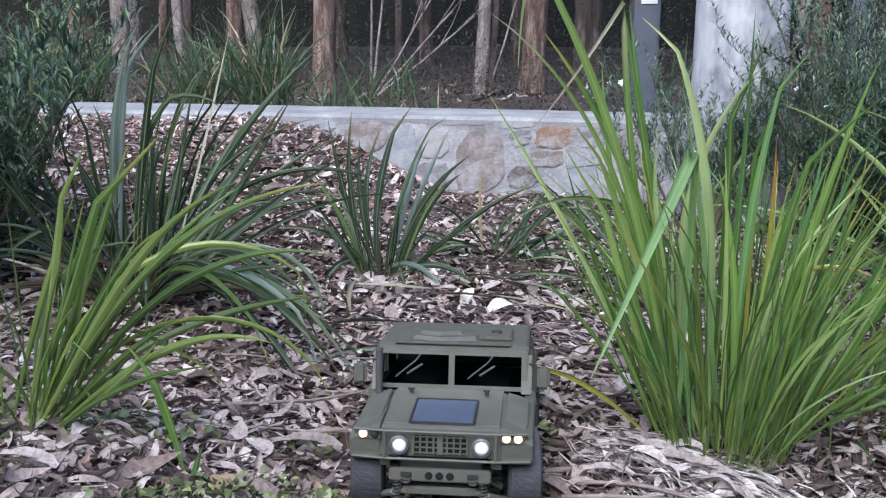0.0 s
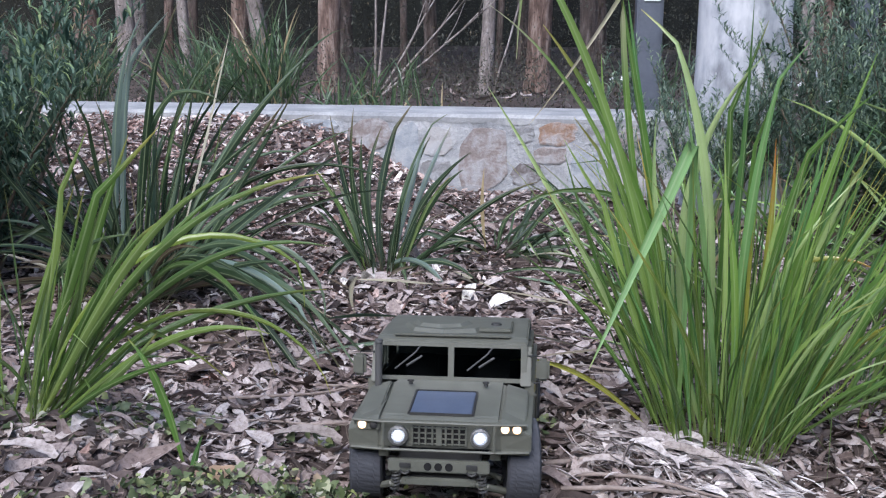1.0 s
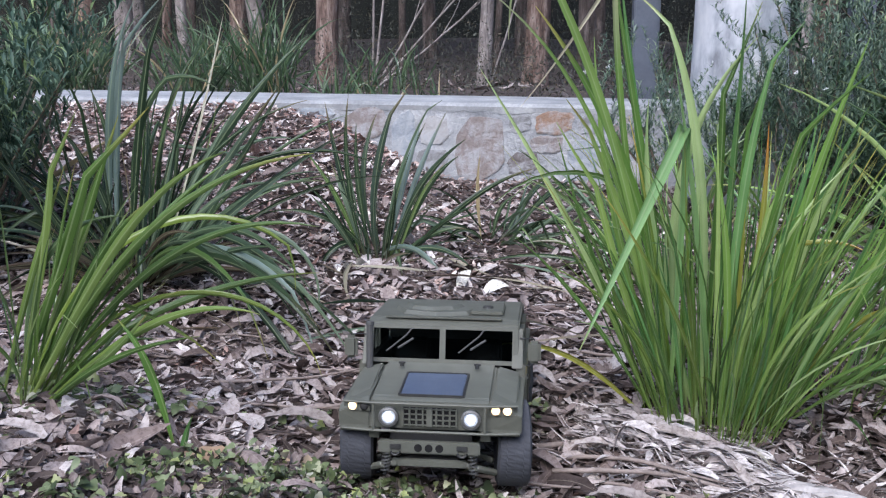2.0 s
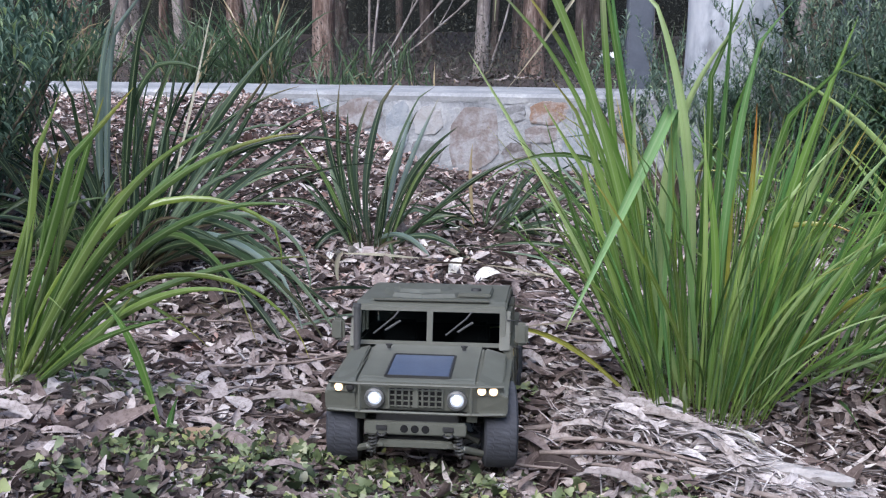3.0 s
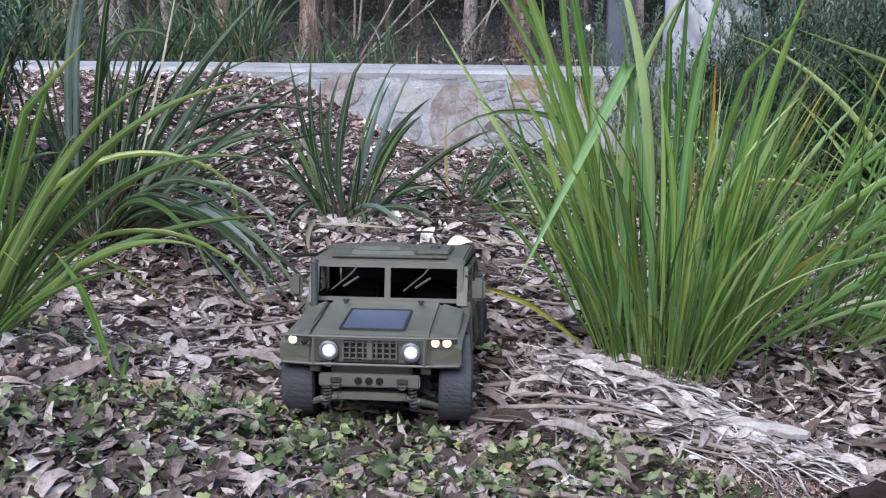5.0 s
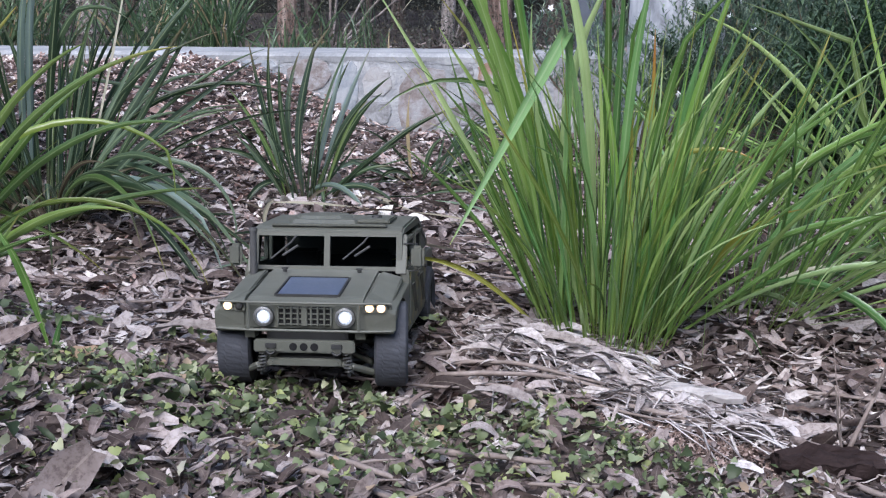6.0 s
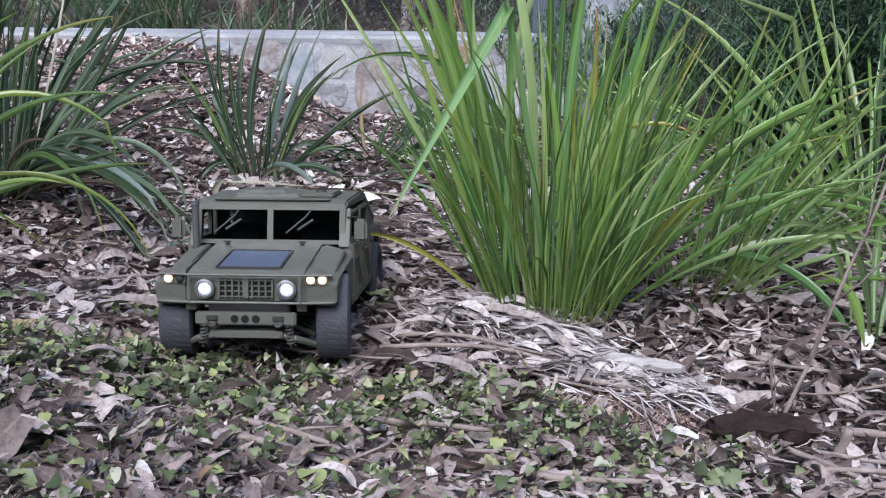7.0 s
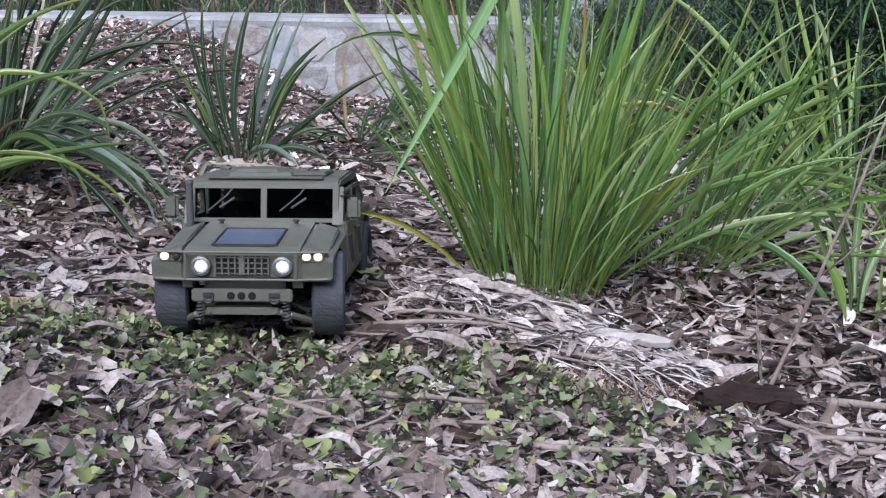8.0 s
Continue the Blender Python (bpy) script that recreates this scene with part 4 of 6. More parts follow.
mid = tussock("strap_leaf_tussock", -0.078, 1.83, "small dark upright strap-leaf tussock in the litter", 22, [m_dusky] * 6 + [m_middle], 0.22, 0.035, (15, 11), (20, 18), 0.007, 8, kinks=0.05)
blades(mid, m_dusky, [
    (-0.023, 0.014, 165, 15, -3.3, 0.314, 0.01, 1.81), (-0.017, -0.015, 184, 15.4, -24.4, 0.327, 0.008, 1.26), (0.004, 0.018, 181, 14.3, -40.9, 0.29, 0.011, 1.74),
    (0.004, -0.01, 12, -11, 35.5, 0.344, 0.012, 0.84), (0.014, -0.011, 333, 1.4, 39.2, 0.354, 0.009, 1.07), (0.025, 0.005, 8, 10.3, 45.4, 0.284, 0.012, 1.08),
    (0.03, 0.012, 347, 19.9, 38.6, 0.249, 0.012, 2.3), (0.014, -0.007, 27, 6.6, 24.7, 0.282, 0.009, 1.14), (-0.017, -0.001, 156, 18.8, 11.1, 0.21, 0.009, 2.01),
    (0.036, 0.003, 348, 45.1, 28.8, 0.194, 0.009, 2.98), (0.041, -0.002, 13, 46.2, 33.5, 0.32, 0.01, 2.32), (-0.007, -0.01, 183, 18.8, 82.1, 0.224, 0.009, 0.96),
], 1.1)
blades(mid, m_dusky, [
    (-0.028, -0.016, 185, 15.8, 28.7, 0.168, 0.009, 0.6), (0.025, 0.019, 339, 49.6, 49.4, 0.168, 0.009, 2.58), (0.004, -0.006, 22, -3.5, 51.3, 0.215, 0.011, 3.44),
    (-0.007, 0.001, 181, 10.9, -17.9, 0.272, 0.009, 2.27), (-0.012, 0.016, 215, 4.1, 178.2, 0.172, 0.01, 0.86), (0.025, -0.013, 335, 29.8, 102.7, 0.196, 0.01, 0.8),
], 1.1)
blades(mid, m_middle, [
    (-0.028, -0.011, 165, 4.4, 36.3, 0.246, 0.008, 0.62),
], 1.1)
blades(mid, m_sheen_blade, [
    (0.004, -0.001, 320, 10.5, 161.4, 0.227, 0.01, 0.69), (0.014, -0.013, 5, 13.1, 5.8, 0.288, 0.009, 3.01), (0.02, 0.007, 4, 17.2, 12.7, 0.311, 0.009, 1.98),
], 1.1)
skirt(mid, m_dead_blade, 7, (20, 70), (0.08, 0.18), 0.007, 7)
flat_tuft = tussock("strap_leaf_tussock", 0.165, 2.0, "low flattened dark strap-leaf tuft near the wall", 26, [m_dusky] * 6 + [m_middle], 0.2, 0.05, (48, 16), (40, 24), 0.009, 9, (-20, 60), kinks=0.1)
blades(flat_tuft, m_dusky, [
    (-0.035, 0.014, 165, 7.3, -14.7, 0.185, 0.008, 1.52), (-0.014, -0.015, 4, 45.6, 23.4, 0.24, 0.01, 2.42), (-0.025, 0.018, 181, 49.7, 68, 0.139, 0.011, 1.31),
    (-0.014, -0.01, 12, 53.7, 60.5, 0.22, 0.011, 1.04), (-0.002, -0.011, 333, 76.9, 54.5, 0.151, 0.01, 2.02), (-0.025, 0.005, 8, 37.6, 62.1, 0.133, 0.01, 1.92),
    (-0.014, 0.012, 347, 6.4, 69.2, 0.119, 0.009, 2.47), (-0.008, -0.007, 27, 38.5, 0.9, 0.181, 0.01, 2.52), (-0.031, -0.011, 165, 13.7, 171, 0.118, 0.009, 1.01),
], 1.0)
blades(flat_tuft, m_middle, [
    (-0.014, -0.001, 336, 60.3, 56.2, 0.197, 0.009, 0.86),
], 1.0)
skirt(flat_tuft, m_straw_blade, 8, (60, 88), (0.08, 0.16), 0.006, 8)
tussock("strap_leaf_tussock", 0.44, 1.72, "green strap-leaf tussock behind the large one", 50, [m_middle, m_dusky], 0.32, 0.06, (26, 16), (36, 22), 0.008, 10)

shoot = thing("strap_leaf_shoot", "single young green strap leaf rising from the litter", "grass blade", (-0.221, 0.873, zat(-0.221, 0.873) - 0.006))
blades(shoot, m_bright, [
    (-0.001, 0.014, 165, 11.8, 34.3, 0.151, 0.011, 2.51), (0.002, -0.015, 4, 15.1, 7.2, 0.062, 0.007, 2.03),
])


def fallen_blades():
    """Dead strap leaves lying on the litter between the tussocks."""
    rng = random.Random(55)
    for k in range(34):
        a, b = rng.uniform(-0.38, 0.4), rng.uniform(1.3, 2.1)
        mat, label = rng.choice([(m_fallen_blade, "dry straw-coloured strap leaf lying on the litter"), (m_fallen_blade, "dry straw-coloured strap leaf lying on the litter"),
                                 (m_dead_blade, "dead brown strap leaf lying on the litter"), (m_dusky, "fallen dark green strap leaf lying on the litter")])
        V, F, U = blade_strip(rng.uniform(0, 360), rng.uniform(78, 86), rng.uniform(3, 14), rng.uniform(0.1, 0.26), rng.uniform(0.005, 0.009), sway=rng.uniform(-40, 40), rows=10, phase=rng.uniform(-0.5, 0.5))
        ob = new("fallen_strap_leaf", quads_mesh("fallen_strap_leaf", V, F, U, mat))
        ob.location = (a, b, zat(a, b) + 0.012)
        tagged(ob, label, "dead leaf", "fallen strap leaves")


fallen_blades()


def far_tussock(x, y, size, count, seed):
    rng = random.Random(seed)
    t = thing("strap_leaf_tussock", "green strap-leaf tussock growing behind the wall", "grass tussock", (x, y, zat(x, y) - 0.01), "tussocks behind the wall")
    for _ in range(count):
        add_blade(t, m_far_blade, az=rng.uniform(0, 360), lean=abs(rng.gauss(10, 14)), bend=max(0, rng.gauss(40, 25)), length=size * rng.uniform(0.5, 1.1), width=0.009, rows=8,
                  root=(rng.gauss(0, 0.05), rng.gauss(0, 0.05), 0), sway=rng.uniform(-20, 20), phase=rng.uniform(0, 6))


def build_far_tussocks():
    for k, (x, y, s, n) in enumerate([(-0.58, 3.75, 0.48, 110), (-0.82, 3.6, 0.34, 50), (-1.3, 3.7, 0.46, 90), (-1.75, 3.6, 0.45, 80), (-0.3, 3.6, 0.2, 30), (-0.14, 3.45, 0.18, 24),
                                      (0.04, 3.55, 0.17, 22), (-0.2, 3.9, 0.26, 26), (-0.95, 4.5, 0.42, 50), (-1.5, 4.7, 0.45, 60), (-2.1, 4.4, 0.5, 70), (0.9, 4.0, 0.3, 26),
                                      (-0.05, 4.8, 0.26, 22), (-1.2, 5.8, 0.4, 40)]):
        far_tussock(x, y, s, n, 300 + k)


build_far_tussocks()


def build_bare_sapling(x, y, rows, label, r=0.008):
    t = thing("bare_sapling", label, "sapling", (x, y, zat(x, y) - 0.01), "bare saplings")
    rng = random.Random(int(x * 100) + 7)
    for yaw, lean, length in rows:
        bm = bmesh.new()
        pts = limb_points((0, 0, 0), radians(yaw), radians(lean), length, 9, rng, 0.07, 0.02)
        tube(bm, pts, [r * (1 - 0.75 * i / 9) for i in range(10)], 6)
        for i in (4, 5, 6, 7):
            q = limb_points(pts[i], radians(yaw) + rng.uniform(-1.5, 1.5), radians(lean) * 0.6 + rng.uniform(0.1, 0.6), length * 0.35, 5, rng, 0.12, 0.03)
            tube(bm, q, [r * 0.4 * (1 - 0.7 * j / 5) for j in range(6)], 5)
        part("stem", bm, m_trunk_grey, t, smooth=True)


build_bare_sapling(-0.24, 5.1, [(0, 8, 1.3), (20, 3, 1.4), (10, 44, 1.1), (-8, 52, 1.0), (5, 34, 0.9)], "bare grey many-stemmed sapling behind the wall")
build_bare_sapling(0.42, 6.2, [(0, 18, 1.6), (180, 6, 1.5)], "bare grey forked sapling behind the wall")


# ---- model off-road truck ----
m_olive = rough_mat("olive_drab_paint", [(0.3, (0.070, 0.073, 0.059)), (0.55, (0.092, 0.095, 0.078)), (0.8, (0.125, 0.127, 0.107))], 30, 0.55, 0.12, 0.0006, 10, rough_var=0.08)
m_camo = rough_mat("blotched_olive_paint", [(0.3, (0.070, 0.073, 0.059)), (0.55, (0.092, 0.095, 0.078)), (0.8, (0.125, 0.127, 0.107))], 30, 0.55, 0.12, 0.0006, 10, rough_var=0.08)
camo_nodes = m_camo.node_tree
camo_paint = camo_nodes.nodes["Principled BSDF"]
camo_base = camo_paint.inputs["Base Color"].links[0].from_socket
camo_spots = ramp(camo_nodes, noise_tex(camo_nodes, 55, 2, 0.4), [(0.52, (0, 0, 0)), (0.56, (1, 1, 1))])
camo_nodes.links.new(mixed(camo_nodes, calc(camo_nodes, "MULTIPLY", camo_spots, 0.8), camo_base, (0.17, 0.145, 0.06)), camo_paint.inputs["Base Color"])
m_tyre = rough_mat("dusty_tyre_rubber", [(0.3, (0.032, 0.034, 0.041)), (0.6, (0.052, 0.055, 0.066)), (0.85, (0.11, 0.108, 0.11))], 40, 0.85, 0.4, 0.001, 8)
m_black = rough_mat("black_plastic", [(0.3, (0.012, 0.012, 0.012)), (0.7, (0.03, 0.03, 0.03))], 60, 0.6, 0.1, 0.0005)
m_panel = rough_mat("slate_blue_panel", [(0.3, (0.045, 0.062, 0.098)), (0.7, (0.07, 0.09, 0.135))], 50, 0.5, 0.1, 0.0004)
m_metal = rough_mat("worn_steel", [(0.3, (0.18, 0.18, 0.18)), (0.7, (0.4, 0.4, 0.4))], 80, 0.4, 0.1, 0.0003, metal=0.9)
m_wiper = rough_mat("dull_grey_plastic", [(0.3, (0.045, 0.045, 0.045)), (0.7, (0.075, 0.075, 0.075))], 60, 0.6, 0.1, 0.0005)
# Dark cab parts; also near-black shade for grille slots, holes, side windows
m_cab_and_shade = rough_mat("dark_cab_and_hole_shade", [(0.3, (0.008, 0.008, 0.009)), (0.7, (0.02, 0.02, 0.02))], 40, 0.8, 0.1, 0.0005)
m_cab_and_shade.node_tree.nodes["Principled BSDF"].inputs["Specular IOR Level"].default_value = 0.12


def glow(name, col, power):
    m, nt, b = node_mat(name)
    b.inputs["Base Color"].default_value = (*col, 1)
    b.inputs["Emission Color"].default_value = (*col, 1)
    b.inputs["Emission Strength"].default_value = power
    n = noise_tex(nt, 300, 2)
    nt.links.new(calc(nt, "MULTIPLY_ADD", n, 0.1, 0.1), b.inputs["Roughness"])
    return m


m_lamp = glow("lit_headlamp", (0.93, 0.96, 1.0), 2.2)
m_lens = glow("pale_lamp_glass", (0.62, 0.67, 0.75), 0.06)
m_amber = glow("lit_amber_lamp", (1.0, 0.68, 0.36), 0.85)
m_glass, nt_g, b_g = node_mat("windscreen_glass")
clear = nt_g.nodes.new("ShaderNodeBsdfTransparent")
clear.inputs["Color"].default_value = (0.7, 0.74, 0.74, 1)
shine = nt_g.nodes.new("ShaderNodeBsdfGlossy")
shine.inputs["Roughness"].default_value = 0.05
edge = nt_g.nodes.new("ShaderNodeFresnel")
edge.inputs["IOR"].default_value = 1.5
pane_mix = nt_g.nodes.new("ShaderNodeMixShader")
nt_g.links.new(edge.outputs[0], pane_mix.inputs[0])
nt_g.links.new(clear.outputs[0], pane_mix.inputs[1])
nt_g.links.new(shine.outputs[0], pane_mix.inputs[2])
nt_g.links.new(pane_mix.outputs[0], nt_g.nodes["Material Output"].inputs["Surface"])
nt_g.nodes.remove(b_g)


def box(bm, x0, x1, y0, y1, z0, z1, bevel=0.0):
    r = bmesh.ops.create_cube(bm, size=1, matrix=Matrix.LocRotScale(((x0 + x1) / 2, (y0 + y1) / 2, (z0 + z1) / 2), None, (abs(x1 - x0), abs(y1 - y0), abs(z1 - z0))))
    if bevel:
        edges = list({e for v in r["verts"] for e in v.link_edges})
        bmesh.ops.bevel(bm, geom=edges, offset=bevel, segments=2, affect="EDGES")


def prism(bm, prof, x0, x1, bevel=0.0, skew=0.0):
    """Side outline (y, z) carried across x0..x1; skew narrows the top."""
    zs = [p[1] for p in prof]
    zl, zh = min(zs), max(zs)
    a = [bm.verts.new((x0 + (skew * (z - zl) / (zh - zl) if x0 < 0 else -skew * (z - zl) / (zh - zl)), y, z)) for y, z in prof]
    b = [bm.verts.new((x1 + (skew * (z - zl) / (zh - zl) if x1 < 0 else -skew * (z - zl) / (zh - zl)), y, z)) for y, z in prof]
    faces = [bm.faces.new(a), bm.faces.new(list(reversed(b)))]
    n = len(prof)
    for k in range(n):
        faces.append(bm.faces.new((a[k], b[k], b[(k + 1) % n], a[(k + 1) % n])))
    bmesh.ops.recalc_face_normals(bm, faces=faces)
    if bevel:
        edges = list({e for f in faces for e in f.edges})
        bmesh.ops.bevel(bm, geom=edges, offset=bevel, segments=2, affect="EDGES", clamp_overlap=True)


def rod(bm, pts, r, sides=8):
    tube(bm, [Vector(p) for p in pts], [r] * len(pts), sides)


def disc(bm, centre, axis, r0, r1, depth, seg=24):
    q = Vector(axis).to_track_quat("Z", "Y").to_matrix().to_4x4()
    bmesh.ops.create_cone(bm, cap_ends=True, segments=seg, radius1=r0, radius2=r1, depth=depth, matrix=Matrix.Translation(centre) @ q)


def arch(yc, zc, r, n=8, up=True):
    """Points round a wheel arch from front to back."""
    return [(yc - r * math.cos(math.pi * k / n), zc + r * math.sin(math.pi * k / n)) for k in range(n + 1)]


WR, WW = 0.048, 0.037


def lathe(bm, prof, seg=36, gear=None):
    rings = []
    for k in range(seg):
        a = 2 * math.pi * k / seg
        rings.append([bm.verts.new((x, math.cos(a) * (r + (gear(k, x) if gear else 0)), math.sin(a) * (r + (gear(k, x) if gear else 0)))) for x, r in prof])
    n = len(prof)
    for k in range(seg):
        r0, r1 = rings[k], rings[(k + 1) % seg]
        for i in range(n - 1):
            bm.faces.new((r0[i], r0[i + 1], r1[i + 1], r1[i]))
    bmesh.ops.recalc_face_normals(bm, faces=bm.faces)


def wheel(truck, x, y, z, side, steer):
    bm = bmesh.new()
    h = WW / 2

    def tread(k, u):
        if abs(u) > h * 0.86:
            return 0.0
        return -0.00035 if (k + int(6 * abs(u) / h)) % 3 == 0 else 0.0

    prof = [(-h * 0.8, WR * 0.6), (-h, WR * 0.72), (-h * 0.98, WR * 0.9), (-h * 0.85, WR * 0.99), (-h * 0.5, WR), (-h * 0.46, WR), (-0.001, WR * 1.005), (0.001, WR * 1.005),
            (h * 0.46, WR), (h * 0.5, WR), (h * 0.85, WR * 0.99), (h * 0.98, WR * 0.9), (h, WR * 0.72), (h * 0.8, WR * 0.6)]
    lathe(bm, prof, 112, tread)
    w = new("wheel")
    w.parent = truck
    w.location = (x, y, z)
    w.rotation_euler = (0, 0, radians(steer))
    part("tyre", bm, m_tyre, w, "dusty black treaded rubber tyre")
    bm = bmesh.new()
    s = side
    lathe(bm, [(-h * 0.8, WR * 0.62), (h * 0.75 * s, WR * 0.6), (h * 0.7 * s, WR * 0.52), (h * 0.3 * s, WR * 0.46), (h * 0.35 * s, WR * 0.2), (h * 0.7 * s, WR * 0.17), (h * 0.7 * s, 0.0005)], 32)
    for k in range(8):
        a = 2 * math.pi * k / 8
        disc(bm, (h * 0.42 * s, math.cos(a) * WR * 0.34, math.sin(a) * WR * 0.34), (1, 0, 0), 0.002, 0.002, 0.004, 8)
    part("rim", bm, m_olive, w, "olive bolted wheel rim")


def window_frame(bm, x0, x1, z0, z1, y, t, d):
    for a in ((x0, x1, z0, z0 + t), (x0, x1, z1 - t, z1), (x0, x0 + t, z0 + t, z1 - t), (x1 - t, x1, z0 + t, z1 - t)):
        box(bm, a[0], a[1], y - d / 2, y + d / 2, a[2], a[3])


def build_truck(m):
    truck = thing("model_truck", "olive drab radio-controlled military model truck with lit headlamps on leaf litter", "model car")
    FA, RA = -0.148, 0.152
    # hood and nose
    bm = bmesh.new()
    prism(bm, [(-0.198, 0.078), (-0.200, 0.0955), (-0.19, 0.1005), (-0.082, 0.1165), (-0.082, 0.078)], -0.066, 0.066, 0.003)
    part("hood", bm, m_olive, truck)
    for s in (-1, 1):
        bm = bmesh.new()
        prof = [(-0.2, 0.069), (-0.203, 0.096), (-0.193, 0.101), (-0.082, 0.112), (-0.082, 0.05), (-0.093, 0.05)] + arch(FA, 0.052, 0.053)[::-1][1:-1] + [(-0.2, 0.066)]
        prism(bm, prof, s * 0.066, s * 0.099, 0.0022)
        for v in bm.verts:
            if v.co.z > 0.085:
                v.co.z -= 0.011 * max(0, (abs(v.co.x) - 0.07) / 0.029)
        part("fender", bm, m_olive, truck)
        bm = bmesh.new()
        prism(bm, [(-0.178, 0.100), (-0.092, 0.109), (-0.092, 0.116), (-0.12, 0.113), (-0.165, 0.104)], s * 0.068, s * 0.093, 0.0018)
        for v in bm.verts:
            v.co.z -= 0.008 * max(0, (abs(v.co.x) - 0.07) / 0.029)
        part("fender_bulge", bm, m_olive, truck)
    bm = bmesh.new()
    prism(bm, [(-0.187, 0.1000), (-0.187, 0.1022), (-0.122, 0.1118), (-0.122, 0.1095)], -0.034, 0.034, 0.0008)
    part("hood_panel", bm, m_panel, truck, "slate blue louvre panel")
    for x in (-0.0352, 0.0352):
        bm = bmesh.new()
        prism(bm, [(-0.1885, 0.1000), (-0.1885, 0.1030), (-0.1205, 0.1126), (-0.1205, 0.1097)], x - 0.0012, x + 0.0012, 0.0003)
        part("panel_rim", bm, m_black, truck)
    for y, z in ((-0.1883, 0.1012), (-0.1207, 0.1112)):
        bm = bmesh.new()
        box(bm, -0.034, 0.034, y - 0.0012, y + 0.0012, z - 0.0015, z + 0.0016, 0.0003)
        part("panel_rim", bm, m_black, truck)
    for s in (-1, 1):
        bm = bmesh.new()
        disc(bm, (s * 0.044, -0.108, 0.118), (0, 0, 1), 0.0025, 0.0025, 0.004, 10)
        box(bm, s * 0.044 - 0.004, s * 0.044 + 0.004, -0.1095, -0.1065, 0.119, 0.1215, 0.0005)
        part("hood_latch", bm, m_black, truck)
    # grille: frame with slots
    bm = bmesh.new()
    box(bm, -0.094, 0.094, -0.199, -0.196, 0.067, 0.0965, 0.0008)
    part("nose_plate", bm, m_olive, truck)
    # Near-black plate puts the shade of the open slots into colour
    bm = bmesh.new()
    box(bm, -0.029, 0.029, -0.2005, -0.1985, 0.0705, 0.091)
    part("grille_slot_shade", bm, m_cab_and_shade, truck)
    for k in range(9):
        x = -0.029 + 0.058 * k / 8
        bm = bmesh.new()
        box(bm, x - 0.001, x + 0.001, -0.2035, -0.2002, 0.0705, 0.091, 0.0004)
        part("grille_bar", bm, m_olive, truck)
    bm = bmesh.new()
    box(bm, -0.0032, 0.0032, -0.2038, -0.2, 0.0705, 0.091, 0.0006)
    part("grille_bar", bm, m_olive, truck)
    for k in range(4):
        z = 0.072 + 0.0175 * k / 3
        bm = bmesh.new()
        box(bm, -0.029, 0.029, -0.2025, -0.2003, z - 0.0007, z + 0.0007, 0.0003)
        part("grille_bar", bm, m_olive, truck)
    # lamps
    for s in (-1, 1):
        lamp = new("headlight")
        lamp.parent = truck
        bm = bmesh.new()
        lathe(bm, [(-0.004, 0.0108), (0.003, 0.0108), (0.0035, 0.0082), (-0.002, 0.0078)], 28)
        bmesh.ops.rotate(bm, verts=bm.verts, cent=(0, 0, 0), matrix=Matrix.Rotation(-math.pi / 2, 3, "Z"))
        bmesh.ops.translate(bm, verts=bm.verts, vec=(s * 0.0445, -0.2025, 0.0805))
        part("bezel", bm, m_metal, lamp, "chrome bezel")
        bm = bmesh.new()
        bmesh.ops.create_uvsphere(bm, u_segments=20, v_segments=10, radius=0.0078, matrix=Matrix.LocRotScale((s * 0.0445, -0.2025, 0.0805), None, (1, 0.35, 1)))
        part("lens", bm, m_lens, lamp, "pale lit lens", smooth=True)
        bm = bmesh.new()
        bmesh.ops.create_uvsphere(bm, u_segments=16, v_segments=8, radius=0.0047, matrix=Matrix.LocRotScale((s * 0.0445, -0.2045, 0.0805), None, (1, 0.3, 1)))
        part("bulb", bm, m_lamp, lamp, "glowing white bulb", smooth=True)
        for j, x in enumerate((0.071, 0.0835)):
            lit = j == 1 or s > 0
            side = new("signal_light")
            side.parent = truck
            bm = bmesh.new()
            box(bm, s * x - 0.0065, s * x + 0.0065, -0.204, -0.1985, 0.0855, 0.0968, 0.001)
            part("housing", bm, m_olive, side)
            bm = bmesh.new()
            bmesh.ops.create_uvsphere(bm, u_segments=14, v_segments=8, radius=0.0046, matrix=Matrix.LocRotScale((s * x, -0.2045, 0.0915), None, (1, 0.4, 1)))
            part("lens", bm, m_amber if lit else m_black, side, smooth=True)
    # brush guard
    for z in (0.0665, 0.0965):
        bm = bmesh.new()
        rod(bm, [(-0.094, -0.203, z), (-0.06, -0.2085, z), (0.06, -0.2085, z), (0.094, -0.203, z)], 0.0016)
        part("guard_bar", bm, m_olive, truck)
    for x in (-0.06, 0.06):
        bm = bmesh.new()
        rod(bm, [(x, -0.2085, 0.0665), (x, -0.2085, 0.0965)], 0.0017)
        part("guard_bar", bm, m_olive, truck)
    # bumper
    bm = bmesh.new()
    box(bm, -0.055, 0.055, -0.207, -0.199, 0.0415, 0.0555, 0.0015)
    part("bumper", bm, m_olive, truck)
    # Flat near-black discs: the holes' shade is put into their colour
    for x in (-0.0115, 0.0, 0.0115):
        bm = bmesh.new()
        disc(bm, (x, -0.2068, 0.0485), (0, 1, 0), 0.0043, 0.0043, 0.0016, 18)
        part("bumper_hole_shade", bm, m_cab_and_shade, truck)
    for s in (-1, 1):
        bm = bmesh.new()
        rod(bm, [(s * 0.036 + 0.0055 * math.cos(a), -0.2085, 0.046 + 0.0055 * math.sin(a)) for a in (math.pi * 1.1 + k * math.pi * 0.8 / 6 for k in range(7))], 0.0014, 6)
        box(bm, s * 0.036 - 0.006, s * 0.036 + 0.006, -0.2095, -0.2065, 0.047, 0.052, 0.0006)
